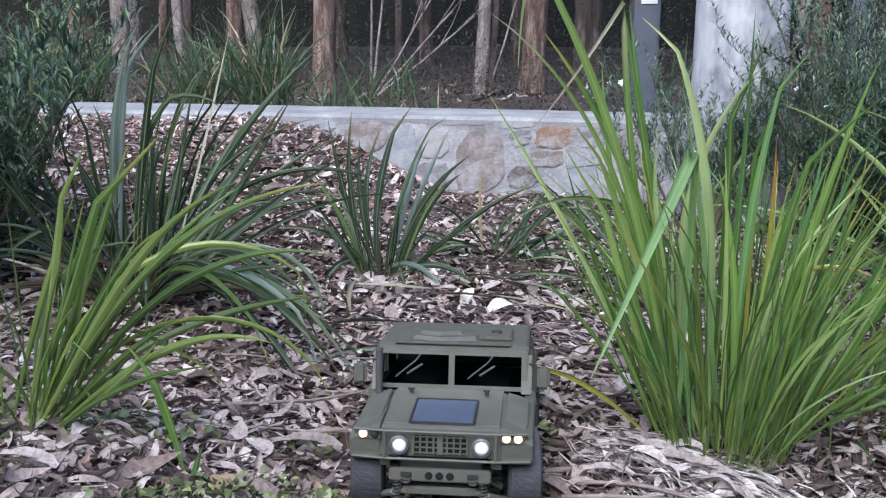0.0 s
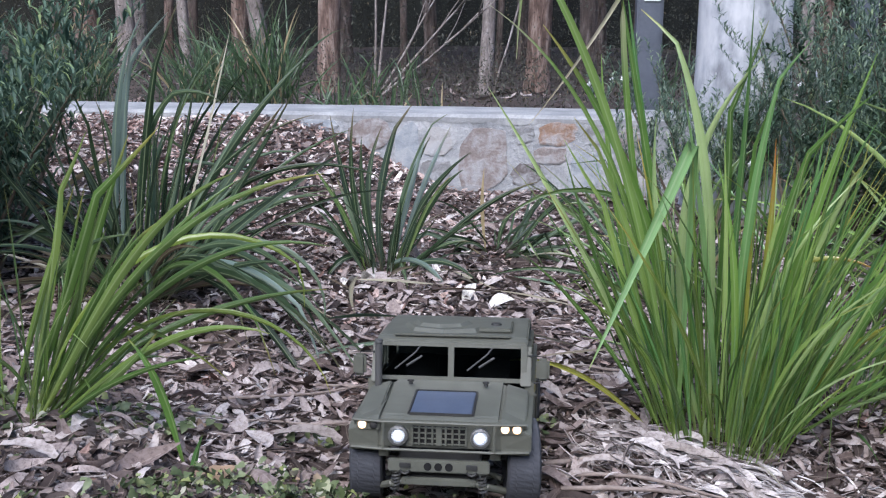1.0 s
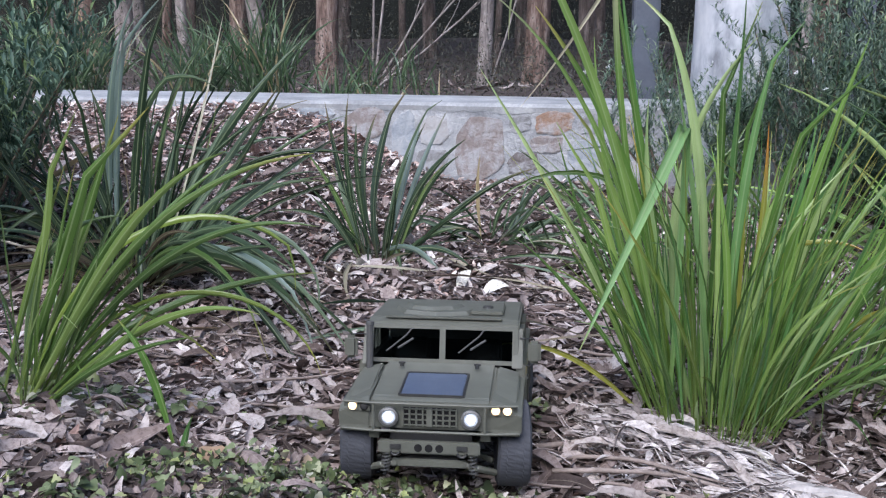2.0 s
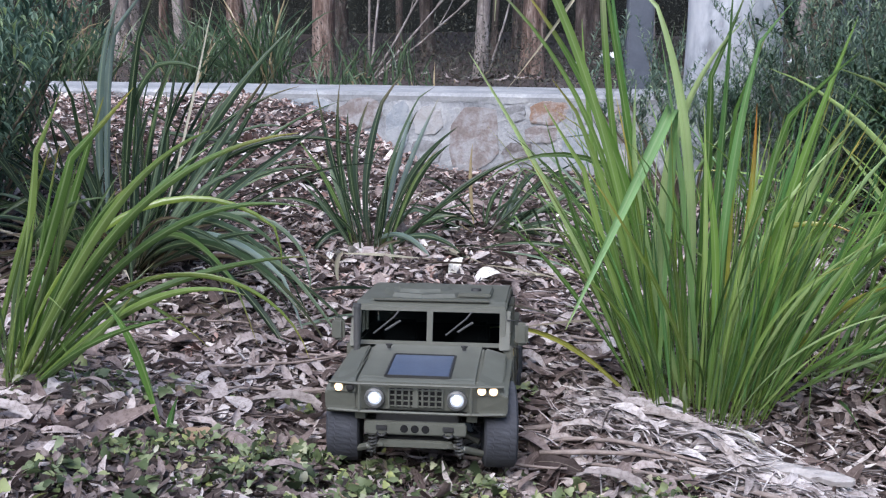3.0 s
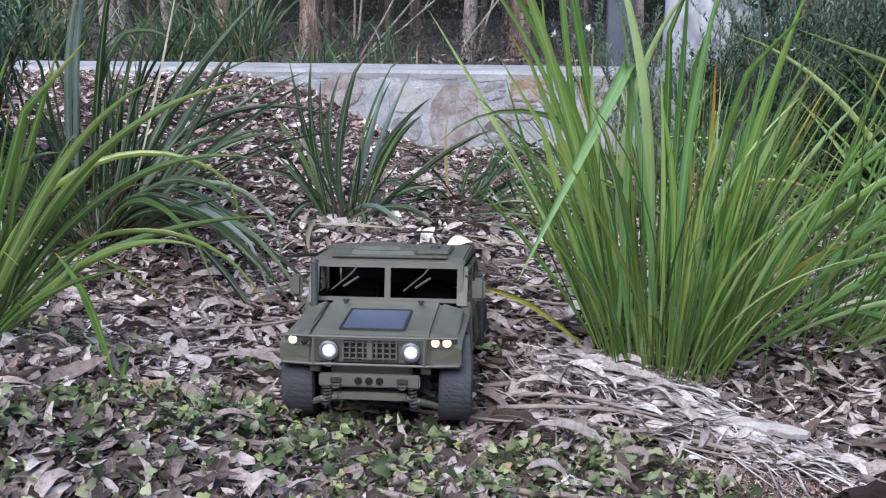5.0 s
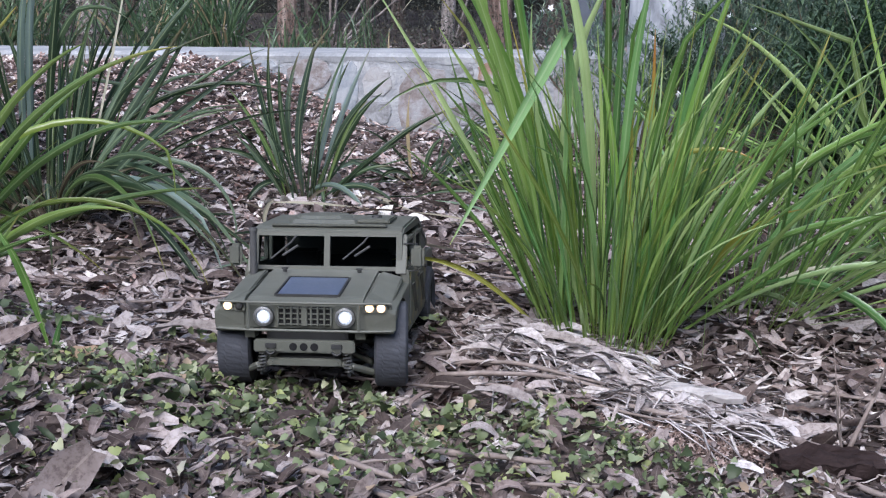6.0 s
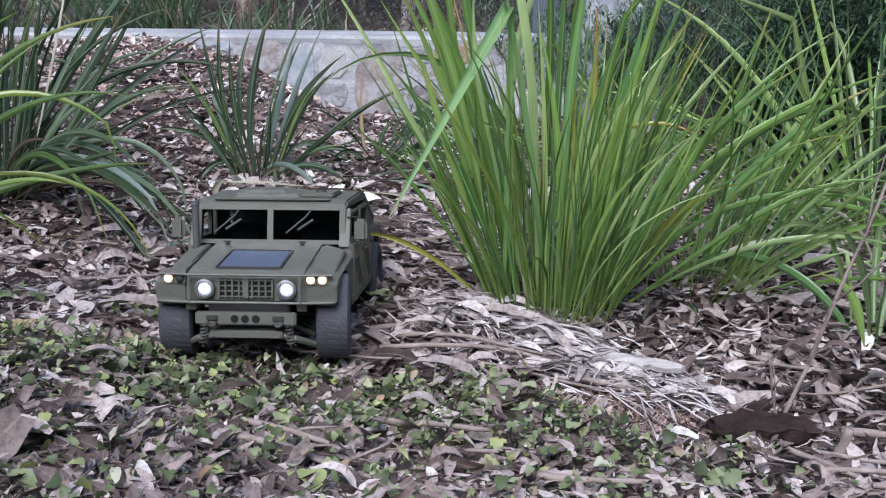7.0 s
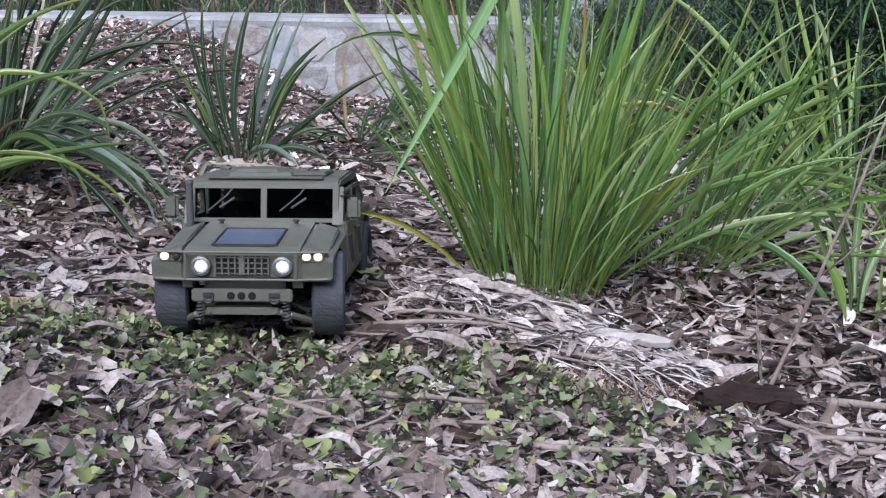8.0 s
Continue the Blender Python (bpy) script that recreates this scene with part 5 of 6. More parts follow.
        part("tow_shackle", bm, m_black, truck)
        bm = bmesh.new()
        prism(bm, [(-0.2, 0.056), (-0.204, 0.067), (-0.185, 0.067), (-0.185, 0.056)], s * 0.055, s * 0.066, 0.0006)
        part("bumper_bracket", bm, m_olive, truck)
        bm = bmesh.new()
        prism(bm, [(-0.203, 0.0635), (-0.206, 0.0665), (-0.199, 0.0670), (-0.190, 0.066)], s * 0.066, s * 0.097, 0.0006)
        part("splash_guard", bm, m_olive, truck)
        # suspension
        bm = bmesh.new()
        rod(bm, [(s * 0.034, -0.196, 0.03), (s * 0.052, -0.198, 0.026), (s * 0.07, -0.178, 0.016)], 0.0038)
        rod(bm, [(s * 0.02, -0.13, 0.035), (s * 0.066, -0.15, 0.02)], 0.0034)
        disc(bm, (s * 0.05, -0.203, 0.0265), (0, 1, 0), 0.0018, 0.0018, 0.003, 8)
        part("wishbone", bm, m_olive, truck)
        bm = bmesh.new()
        rod(bm, [(s * 0.0485 + 0.0044 * math.cos(a) - s * 0.003 * a / 44, -0.2 + 0.0044 * math.sin(a), 0.019 + 0.026 * a / 44) for a in (k * 44 / 70 for k in range(71))], 0.001, 5)
        part("coil_spring", bm, m_metal, truck, "bare steel coil spring")
        bm = bmesh.new()
        rod(bm, [(s * 0.0485, -0.2, 0.016), (s * 0.0455, -0.2, 0.05)], 0.0017)
        part("damper", bm, m_black, truck)
    bm = bmesh.new()
    prism(bm, [(-0.196, 0.029), (-0.2, 0.036), (-0.17, 0.042), (-0.13, 0.028), (-0.16, 0.026)], -0.032, 0.032, 0.001)
    part("skid_plate", bm, m_black, truck)
    bm = bmesh.new()
    prism(bm, [(-0.203, 0.0265), (-0.2035, 0.0335), (-0.199, 0.035), (-0.197, 0.0265)], -0.04, 0.04, 0.0007)
    for x in (-0.036, 0.036):
        disc(bm, (x, -0.2042, 0.03), (0, 1, 0), 0.0016, 0.0016, 0.002, 8)
    part("cross_member", bm, m_olive, truck)
    bm = bmesh.new()
    box(bm, -0.045, 0.045, -0.19, 0.19, 0.043, 0.074, 0.002)
    part("chassis", bm, m_black, truck)
    for y in (FA, RA):
        bm = bmesh.new()
        rod(bm, [(-0.07, y, WR * 0.95), (0.07, y, WR * 0.95)], 0.004)
        bmesh.ops.create_uvsphere(bm, u_segments=12, v_segments=8, radius=0.014, matrix=Matrix.Translation((0, y, WR * 0.95)))
        part("axle", bm, m_black, truck)
    # cab
    for s in (-1, 1):
        bm = bmesh.new()
        prof = [(-0.083, 0.042), (-0.083, 0.117), (0.2, 0.113), (0.207, 0.075)] + arch(RA, 0.05, 0.053)[::-1] + [(0.092, 0.042)]
        prism(bm, prof, s * 0.088, s * 0.099, 0.0016)
        part("side_panel", bm, m_olive, truck)
        for k, (y0, y1) in enumerate(((-0.078, 0.004), (0.008, 0.088))):
            door = new("door")
            door.parent = truck
            bm = bmesh.new()
            box(bm, s * 0.0985, s * 0.1005, y0, y1, 0.05, 0.114, 0.0008)
            part("door_skin", bm, m_camo, door, "olive skin with faint yellow-brown blotches")
            bm = bmesh.new()
            for e in (0.012, 0.03):
                rod(bm, [(s * 0.101, y0 + e, 0.098), (s * 0.101, y0 + e + 0.034, 0.06)], 0.0016, 6)
            part("stiffener", bm, m_olive, door)
            bm = bmesh.new()
            box(bm, s * 0.1005, s * 0.1035, y1 - 0.014, y1 - 0.006, 0.099, 0.103, 0.0006)
            part("handle", bm, m_black, door)
            bm = bmesh.new()
            ya, yb = y0 + 0.006, y1 - 0.006
            for q in ((ya, yb, 0.1145, 0.119), (ya, yb, 0.148, 0.152), (ya, ya + 0.006, 0.1185, 0.1485), (yb - 0.006, yb, 0.1185, 0.1485)):
                box(bm, s * 0.0955, s * 0.0905, q[0], q[1], q[2], q[3])
            part("window_frame", bm, m_olive, door)
            if k == 1:
                # Opaque pane: the dark of the cab is put into its colour
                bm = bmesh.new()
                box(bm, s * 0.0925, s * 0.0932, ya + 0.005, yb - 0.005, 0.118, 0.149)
                part("window_pane", bm, m_cab_and_shade, door, "opaque side window coloured near-black like the shaded cab")
        bm = bmesh.new()
        prism(bm, [(-0.086, 0.112), (-0.07, 0.157), (-0.062, 0.157), (-0.074, 0.112)], s * 0.083, s * 0.0955, 0.001)
        part("pillar", bm, m_olive, truck)
        bm = bmesh.new()
        mir = new("wing_mirror")
        mir.parent = truck
        rod(bm, [(s * 0.094, -0.079, 0.115), (s * 0.109, -0.083, 0.117), (s * 0.109, -0.083, 0.148), (s * 0.092, -0.075, 0.147)], 0.0009, 6)
        part("bracket", bm, m_black, mir)
        bm = bmesh.new()
        box(bm, s * 0.1015, s * 0.117, -0.088, -0.079, 0.119, 0.146, 0.0034)
        part("mirror_shell", bm, m_olive, mir)
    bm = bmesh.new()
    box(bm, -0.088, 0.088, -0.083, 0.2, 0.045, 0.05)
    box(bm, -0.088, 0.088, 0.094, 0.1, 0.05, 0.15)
    part("cab_floor", bm, m_cab_and_shade, truck)
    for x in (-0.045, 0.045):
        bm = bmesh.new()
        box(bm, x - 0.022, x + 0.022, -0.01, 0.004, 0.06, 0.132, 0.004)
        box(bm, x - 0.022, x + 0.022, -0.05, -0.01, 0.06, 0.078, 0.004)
        part("cab_seat", bm, m_cab_and_shade, truck, "dark seat")
    # windscreen, tipped back
    ws = new("windscreen")
    ws.parent = truck
    ws.location = (0, -0.0795, 0.1145)
    ws.rotation_euler = (radians(-9), 0, 0)
    bm = bmesh.new()
    for q in ((-0.09, 0.09, 0, 0.005), (-0.09, 0.09, 0.0405, 0.045), (-0.09, -0.083, 0.005, 0.0405), (0.083, 0.09, 0.005, 0.0405), (-0.0035, 0.0035, 0.005, 0.0405)):
        box(bm, q[0], q[1], -0.003, 0.003, q[2], q[3])
    part("frame", bm, m_olive, ws)
    for x0, x1 in ((-0.083, -0.0035), (0.0035, 0.083)):
        bm = bmesh.new()
        box(bm, x0, x1, -0.0006, 0.0006, 0.005, 0.0405)
        g = part("pane", bm, m_glass, ws, "clear windscreen glass")
        g.visible_shadow = False
        bm = bmesh.new()
        xa = x0 + 0.046
        rod(bm, [(xa, -0.0042, 0.041), (xa - 0.006, -0.0042, 0.033), (xa - 0.03, -0.0036, 0.013)], 0.0011, 6)
        rod(bm, [(xa + 0.002, -0.0036, 0.029), (xa - 0.016, -0.0036, 0.017)], 0.0015, 6)
        part("wiper", bm, m_wiper, ws, "dull grey wiper")
    # roof, hatch and sloping back
    bm = bmesh.new()
    prism(bm, [(-0.074, 0.1565), (-0.073, 0.161), (-0.06, 0.166), (0.06, 0.169), (0.095, 0.166), (0.2, 0.126), (0.2, 0.114), (0.095, 0.155)], -0.091, 0.091, 0.003)
    part("roof", bm, m_olive, truck)
    bm = bmesh.new()
    prism(bm, [(0.09, 0.113), (0.09, 0.156), (0.198, 0.119), (0.198, 0.113)], -0.09, 0.09, 0.0015)
    part("slant_back", bm, m_olive, truck)
    bm = bmesh.new()
    disc(bm, (-0.012, 0.0, 0.1692), (0, 0, 1), 0.056, 0.052, 0.005, 8)
    part("turret_ring", bm, m_olive, truck)
    bm = bmesh.new()
    disc(bm, (-0.018, -0.002, 0.1735), (0, 0, 1), 0.038, 0.033, 0.004, 8)
    part("hatch", bm, m_olive, truck)
    bm = bmesh.new()
    box(bm, 0.03, 0.07, -0.04, 0.03, 0.167, 0.1725, 0.0016)
    part("roof_panel", bm, m_olive, truck)
    bm = bmesh.new()
    disc(bm, (0.05, -0.012, 0.1735), (0, 0, 1), 0.007, 0.006, 0.003, 12)
    part("roof_cap", bm, m_black, truck)
    bm = bmesh.new()
    box(bm, -0.07, 0.07, -0.068, -0.058, 0.1655, 0.1685, 0.001)
    part("roof_strip", bm, m_olive, truck)
    # air intake at the windscreen
    bm = bmesh.new()
    rod(bm, [(-0.084, -0.098, 0.108), (-0.084, -0.098, 0.162)], 0.0042, 14)
    disc(bm, (-0.084, -0.098, 0.164), (0, 0, 1), 0.0052, 0.0046, 0.004, 14)
    part("intake_pipe", bm, m_wiper, truck, "dull grey upright intake pipe")
    for x, y, s, st in ((-0.087, FA, -1, 7), (0.087, FA, 1, 7), (-0.086, RA, -1, 0), (0.086, RA, 1, 0)):
        wheel(truck, x, y, WR - 0.006, s, st)
    truck.matrix_basis = m @ Matrix.Scale(TRUCK_SCALE, 4)
    return truck


build_truck(pose(*TRUCK_AT))


# ---- leaf litter ----
LEAVES = [leaf_template(5, b, c, u, w, blunt=e) for b, c, u, w, e in
          [(0.5, 0.2, 0.2, 0.24, 0.8), (0.25, -0.2, 0.25, 0.28, 0.6), (0.8, 0.3, 0.15, 0.18, 0.9), (-0.4, 0.15, 0.2, 0.36, 0.5), (0.1, 0.6, 0.4, 0.3, 0.6), (-0.7, -0.3, 0.2, 0.22, 0.8), (0.3, 0.1, 0.3, 0.12, 0.5)]]
STRIPS = [leaf_template(5, b, c, u, w, blunt=0.35) for b, c, u, w in [(0.35, 0.15, 0.3, 0.022), (-0.6, 0.3, 0.4, 0.018), (0.15, -0.2, 0.6, 0.04)]]
CHIPS = [leaf_template(3, b, c, u, w, blunt=0.3) for b, c, u, w in [(0.1, 0.3, 0.2, 0.35), (-0.3, -0.4, 0.4, 0.22), (0.2, 0.6, 0.3, 0.5)]]



def torn_leaf(rows, width, arch, twist, cup, seed, bow=0.2):
    """Piece of a dead leaf with blunt torn ends, arched along its length and twisted."""
    rng = random.Random(seed)
    V = []
    for r in range(rows):
        s = r / (rows - 1)
        w = width * 0.5 * min(1.0, 0.5 + 3.0 * min(s, 1 - s) + rng.uniform(-0.1, 0.1)) * rng.uniform(0.86, 1.08)
        a = twist * (s - 0.5)
        z0 = arch * (0.25 - (s - 0.5) ** 2)
        for c in (-1, 0, 1):
            u = c * w * rng.uniform(0.85, 1.1)
            V.append((s - 0.5 + rng.uniform(-0.04, 0.04), bow * (s - s * s) + u * math.cos(a), z0 + u * math.sin(a) + abs(c) * cup * w))
    return np.array(V), strip_faces(rows, 3), strip_uv(rows, 3)


TORN = [torn_leaf(5, 0.3, 0.5, 0.4, 0.3, 1), torn_leaf(5, 0.42, -0.5, 0.7, 0.3, 2, -0.3), torn_leaf(5, 0.24, 0.9, -0.5, 0.5, 3, 0.5),
        torn_leaf(5, 0.5, 0.3, 0.9, -0.4, 4, 0.0), torn_leaf(5, 0.35, -0.7, -0.9, 0.4, 5, 0.3)]



def bare(x, y):
    """The patch of bare crumbly soil below the tussock."""
    return ((x - 0.385) / 0.1) ** 2 + ((y - 0.846 + 0.4 * (x - 0.385)) / 0.042) ** 2 < 1


def herb_amount(x, y):
    """How much creeper grows on the ground."""
    edge = 0.885 - 0.02 * ss(-0.1, -0.2, x) + 0.06 * np.exp(-((x + 0.07) / 0.09) ** 2) - 0.12 * ss(-0.2, -0.31, x) - 0.11 * ss(0.28, 0.43, x) + 0.012 * np.sin(31 * x)
    a = ss(edge + 0.012, edge - 0.03, y) * (0.55 + 0.45 * ss(0.66, 0.76, y + 0.1 * x)) * ss(0.58, 0.4, x + 0.25 * (y - 0.6))
    patch = 0.5 + 0.5 * np.sin(13 * x + 5 * y + 1.0) * np.sin(17 * y - 6 * x)
    fine = 0.5 + 0.5 * np.sin(47 * x + 21 * y + 2.0) * np.sin(58 * y - 26 * x + 0.7)
    band = ss(0.70, 0.79, y + 0.12 * x)
    return a * (0.16 + 0.2 * ss(0.1, -0.1, x) + 0.54 * band * ss(0.5, 0.2, x) + 0.4 * patch) * (0.15 + 0.85 * fine ** 1.5) * 1.3


def on_ground(rng, n, x0, x1, y0, y1):
    x = rng.uniform(x0, x1, n)
    y = rng.uniform(y0, y1, n)
    return x, y, height(x, y)


def lay(rng, x, y, z, k, s, tilt, lift):
    return (k, turn(rng.uniform(0, 6.28), rng.normal(0, tilt), rng.normal(0, tilt * 1.2), (s, s, s)), np.array([x, y, z + lift]))


def pick_apart(name, meshes, places, parent):
    """Pieces that lie on top, each an object of its own on shared mesh data."""
    for k, r, p in places:
        ob = new(name, meshes[k])
        ob.parent = parent
        m = Matrix([list(row) for row in r]).to_4x4()
        m.translation = Vector(p)
        ob.matrix_basis = m


def build_litter():
    rng = np.random.default_rng(12)
    places = []
    n = 64000
    y = 0.36 + 2.4 * rng.uniform(0, 1, n) ** 1.5 - rng.exponential(0.18, n) * (rng.random(n) < 0.12)
    x = 0.1 + rng.uniform(-1, 1, n) * (0.3 + 0.55 * y) * (1 + 0.3 * rng.exponential(1.0, n) * (rng.random(n) < 0.35))
    z = height(x, y)
    keep = y < wall_y(x) - 0.02
    mulch = ss(1.5, 2.1, y) * ss(0.25, -0.2, x)
    for i in np.nonzero(keep)[0]:
        if y[i] > wall_y(x[i]) - 0.02 or rng.random() < 0.5 * mulch[i]:
            continue
        if rng.random() < 0.5 * float(herb_amount(x[i], y[i])):
            continue
        if rng.random() < 0.93 and bare(x[i], y[i]):
            continue
        if y[i] < 0.95 and rng.random() < 0.28:
            continue
        s = np.exp(rng.normal(-4.0, 0.55)) * (0.74 if y[i] < 0.84 else 1.1 if y[i] < 1.3 else 1.25)
        torn = rng.random() < 0.3 + 0.35 * float(ss(0.95, 0.75, y[i]))
        places.append(lay(rng, x[i], y[i], z[i], 7 + rng.integers(5) if torn else rng.integers(7), min(s, 0.04 if y[i] < 0.84 else 0.055), 0.42 if y[i] < 0.95 else 0.27, rng.uniform(0.0, 0.015)))
    for _ in range(20000):
        a, b = rng.normal(0.1, 1.35), rng.normal(1.0, 1.35)
        if b > 0.4 and abs(a - 0.1) < 0.3 + 0.6 * b or b > float(wall_y(a)) - 0.05:
            continue
        places.append(lay(rng, a, b, zat(a, b), rng.integers(7), rng.uniform(0.03, 0.08), 0.16, rng.uniform(0.0, 0.015)))
    for _ in range(500):
        a, b = rng.uniform(-3.5, 3.5), rng.uniform(4.0, 8.5)
        places.append(lay(rng, a, b, zat(a, b), rng.integers(7), rng.uniform(0.04, 0.1), 0.2, rng.uniform(0.0, 0.02)))
    litter = new("leaf_litter", scatter("leaf_litter", LEAVES + TORN, places, m_litter))
    tagged(litter, "thick litter of dry grey-brown gum leaves on the ground", "leaf litter", kind="stuff")
    meshes = [quads_mesh("leaf", *leaf_template(9, b, c, u, w, tooth=0.06, blunt=0.75), m_leaf) for b, c, u, w in
              [(0.5, 0.2, 0.25, 0.22), (0.3, -0.25, 0.35, 0.28), (0.75, 0.4, 0.2, 0.18), (-0.4, 0.2, 0.3, 0.32), (0.1, 0.7, 0.5, 0.3), (-0.6, -0.3, 0.2, 0.22), (0.2, 0.15, 0.15, 0.4)]]
    meshes += [quads_mesh("leaf", *torn_leaf(9, w, a, t, c, 20 + k, b), m_leaf) for k, (w, a, t, c, b) in enumerate(
        [(0.3, 0.6, 0.5, 0.3, 0.2), (0.42, -0.4, 0.8, 0.3, -0.3), (0.26, 1.0, -0.6, 0.5, 0.5), (0.5, 0.4, 1.0, -0.4, 0.0), (0.36, -0.7, -1.0, 0.4, 0.3), (0.32, 0.8, 0.3, -0.5, -0.4), (0.22, 0.4, 1.4, 0.2, 0.4), (0.4, 1.1, 0.2, 0.2, 0.1)])]
    count = 0
    while count < 290:
        b = rng.uniform(0.46, 1.2)
        a = 0.13 + rng.uniform(-0.75, 0.75) * (0.1 + 0.62 * b)
        if bare(a, b) or rng.random() < 0.5 * float(herb_amount(a, b)):
            continue
        ob = new("leaf", meshes[rng.integers(len(meshes))])
        s = rng.uniform(0.02, 0.052) * (0.72 if b < 0.8 else 1.0)
        ob.scale = (s, s, s)
        ob.location = (a, b, zat(a, b) + rng.uniform(0.009, 0.016))
        ob.rotation_euler = (rng.normal(0, 0.4), rng.normal(0, 0.25), rng.uniform(0, 6.28))
        ob.parent = litter
        count += 1
    tan = quads_mesh("tan_leaf", *leaf_template(9, 0.6, 0.7, 0.4, 0.27, tooth=0.08, blunt=0.8), m_leaf)
    for a, b, s, rx, ry, rz in [(-0.25, 0.845, 0.07, 0.5, -0.2, 0.6), (-0.29, 0.83, 0.05, 0.5, 0.1, 2.6), (-0.34, 0.80, 0.05, 0.6, 0.2, 1.1),
                                (0.52, 0.93, 0.06, 0.4, 0.2, 1.9), (0.6, 0.97, 0.065, 0.4, -0.2, 0.7), (0.56, 0.9, 0.06, 0.5, 0.2, 2.6), (0.5, 0.86, 0.055, 0.6, -0.2, 0.3), (0.63, 0.9, 0.06, 0.3, 0.3, 1.4)]:
        ob = new("leaf", tan)
        ob.parent = litter
        ob.scale = (s, s, s)
        ob.location = (a, b, zat(a, b) + 0.018)
        ob.rotation_euler = (rx, ry, rz)
        ob["label"] = "large curled tan leaf"
    shed = quads_mesh("shed_leaf", *torn_leaf(15, 0.19, 0.3, 0.6, 0.6, 77, 0.4), m_shed)
    for a, b, s, rx, ry, rz in [(-0.35, 0.828, 0.065, 0.2, 0.05, -0.2), (-0.28, 0.9, 0.045, 0.5, 0.3, 2.3), (-0.30, 0.94, 0.045, 0.6, 0.6, 1.7), (-0.13, 1.02, 0.085, 0.15, 0.0, -0.06), (-0.116, 0.76, 0.04, 0.5, 0.4, 2.0),
                                (-0.09, 0.57, 0.042, 0.3, 0.1, -0.2), (0.3, 0.99, 0.06, 0.4, 0.1, -0.5), (0.27, 1.0, 0.055, 0.5, 0.0, -0.3), (0.33, 0.95, 0.05, 0.6, 0.1, -1.2), (0.19, 0.97, 0.06, 0.2, 0.0, -0.1), (0.22, 1.05, 0.05, 0.5, 0.2, 0.9), (0.2, 0.87, 0.07, 0.2, 0.1, -0.3)]:
        ob = new("leaf", shed)
        ob.parent = litter
        ob.scale = (s, s, s)
        ob.location = (a, b, zat(a, b) + 0.022)
        ob.rotation_euler = (rx, ry, rz)
        ob["label"] = "pale curled strip of shed leaf"
    pale = quads_mesh("pale_leaf", *leaf_template(9, 0.2, -0.5, 0.35, 0.42), m_pale_leaf)
    # x, y, size, heel, tilt, heading
    for a, b, s, rx, ry, rz in [(0.08, 1.665, 0.05, 0.5, -0.7, 0.9), (0.13, 1.615, 0.052, 0.7, -0.25, 0.3), (-0.10, 1.75, 0.05, 0.4, 0.5, 2.2),
                                (-0.13, 1.71, 0.05, -0.3, 0.2, 1.2), (0.681, 0.985, 0.042, 0.5, -0.4, 1.2), (0.65, 0.895, 0.046, 0.4, 0.4, 2.4)]:
        ob = new("leaf", pale)
        ob.parent = litter
        ob.scale = (s, s, s)
        ob.location = (a, b, zat(a, b) + 0.018)
        ob.rotation_euler = (rx, ry, rz)
        ob["label"] = "bleached pale leaf"

    places = []
    x, y, z = on_ground(rng, 56000, -2.5, 1.1, 0.8, 3.1)
    for i in range(len(x)):
        if y[i] < wall_y(x[i]) - 0.01 and rng.random() < (0.16 + 0.84 * ss(1.4, 2.0, y[i]) * ss(0.35, -0.1, x[i])) * ss(-2.5, -1.2, x[i] + 0.1 * np.sin(5 * y[i])):
            s = np.exp(rng.normal(-4.15, 0.42))
            places.append(lay(rng, x[i], y[i], z[i], rng.integers(3), s, 0.35, rng.uniform(0.0, 0.012)))
    ob = new("bark_mulch", scatter("bark_mulch", CHIPS, places, m_chip))
    tagged(ob, "reddish-brown bark chip mulch on the mound", "mulch", kind="stuff")

    places = []
    for _ in range(6000):
        a, b = rng.uniform(0.29, 0.49), rng.uniform(0.77, 0.93)
        if bare(a, b):
            places.append(lay(rng, a, b, zat(a, b), rng.integers(3), rng.uniform(0.002, 0.008), 0.5, rng.uniform(0.0, 0.004)))
    ob = new("soil_crumbs", scatter("soil_crumbs", CHIPS, places, m_crumb))
    tagged(ob, "bare reddish-brown crumbly soil between the dry leaves", "soil", kind="stuff")
    places = []
    x, y, z = on_ground(rng, 700, -1.2, 1.4, 0.4, 2.6)
    for i in range(len(x)):
        if bare(x[i], y[i]):
            continue
        places.append(lay(rng, x[i], y[i], z[i], rng.integers(3), rng.uniform(0.03, 0.08), 0.16, rng.uniform(0.004, 0.014)))
    for _ in range(900):
        u, v = rng.uniform(0, 1), rng.normal(0, 0.032)
        a, b = 0.19 + 0.28 * u + v * 0.45, 1.045 - 0.19 * u + v * 0.75
        if bare(a, b):
            continue
        kind = rng.choice([0, 1, 2, 0, 1, 2, 3, 4, 5])
        s = rng.uniform(0.025, 0.085) * (0.55 if kind > 2 else 1.0)
        places.append((kind, turn(-0.57 + (rng.normal(0, 0.38) if rng.random() < 0.7 else rng.normal(0, 1.1)), rng.normal(0, 0.12), rng.normal(0, 0.5), (s, s * 0.9, s)),
                       np.array([a, b, zat(a, b) + rng.uniform(0.006, 0.03) * (1 - 0.5 * u)])))
    twigs = []
    for _ in range(9500):
        b = 0.4 + 2.1 * rng.random() ** 1.4
        a = 0.1 + rng.uniform(-1, 1) * (0.3 + 0.6 * b)
        if bare(a, b) or rng.random() < float(herb_amount(a, b)):
            continue
        s = min(np.exp(rng.normal(-3.35, 0.5)), 0.04 if b < 0.75 else 0.075)
        twigs.append((rng.integers(2), turn(rng.normal(-0.1, 0.7), rng.normal(0, 0.12), rng.uniform(0, 6), (s, s, s)), np.array([a, b, zat(a, b) + rng.uniform(0.004, 0.013)])))
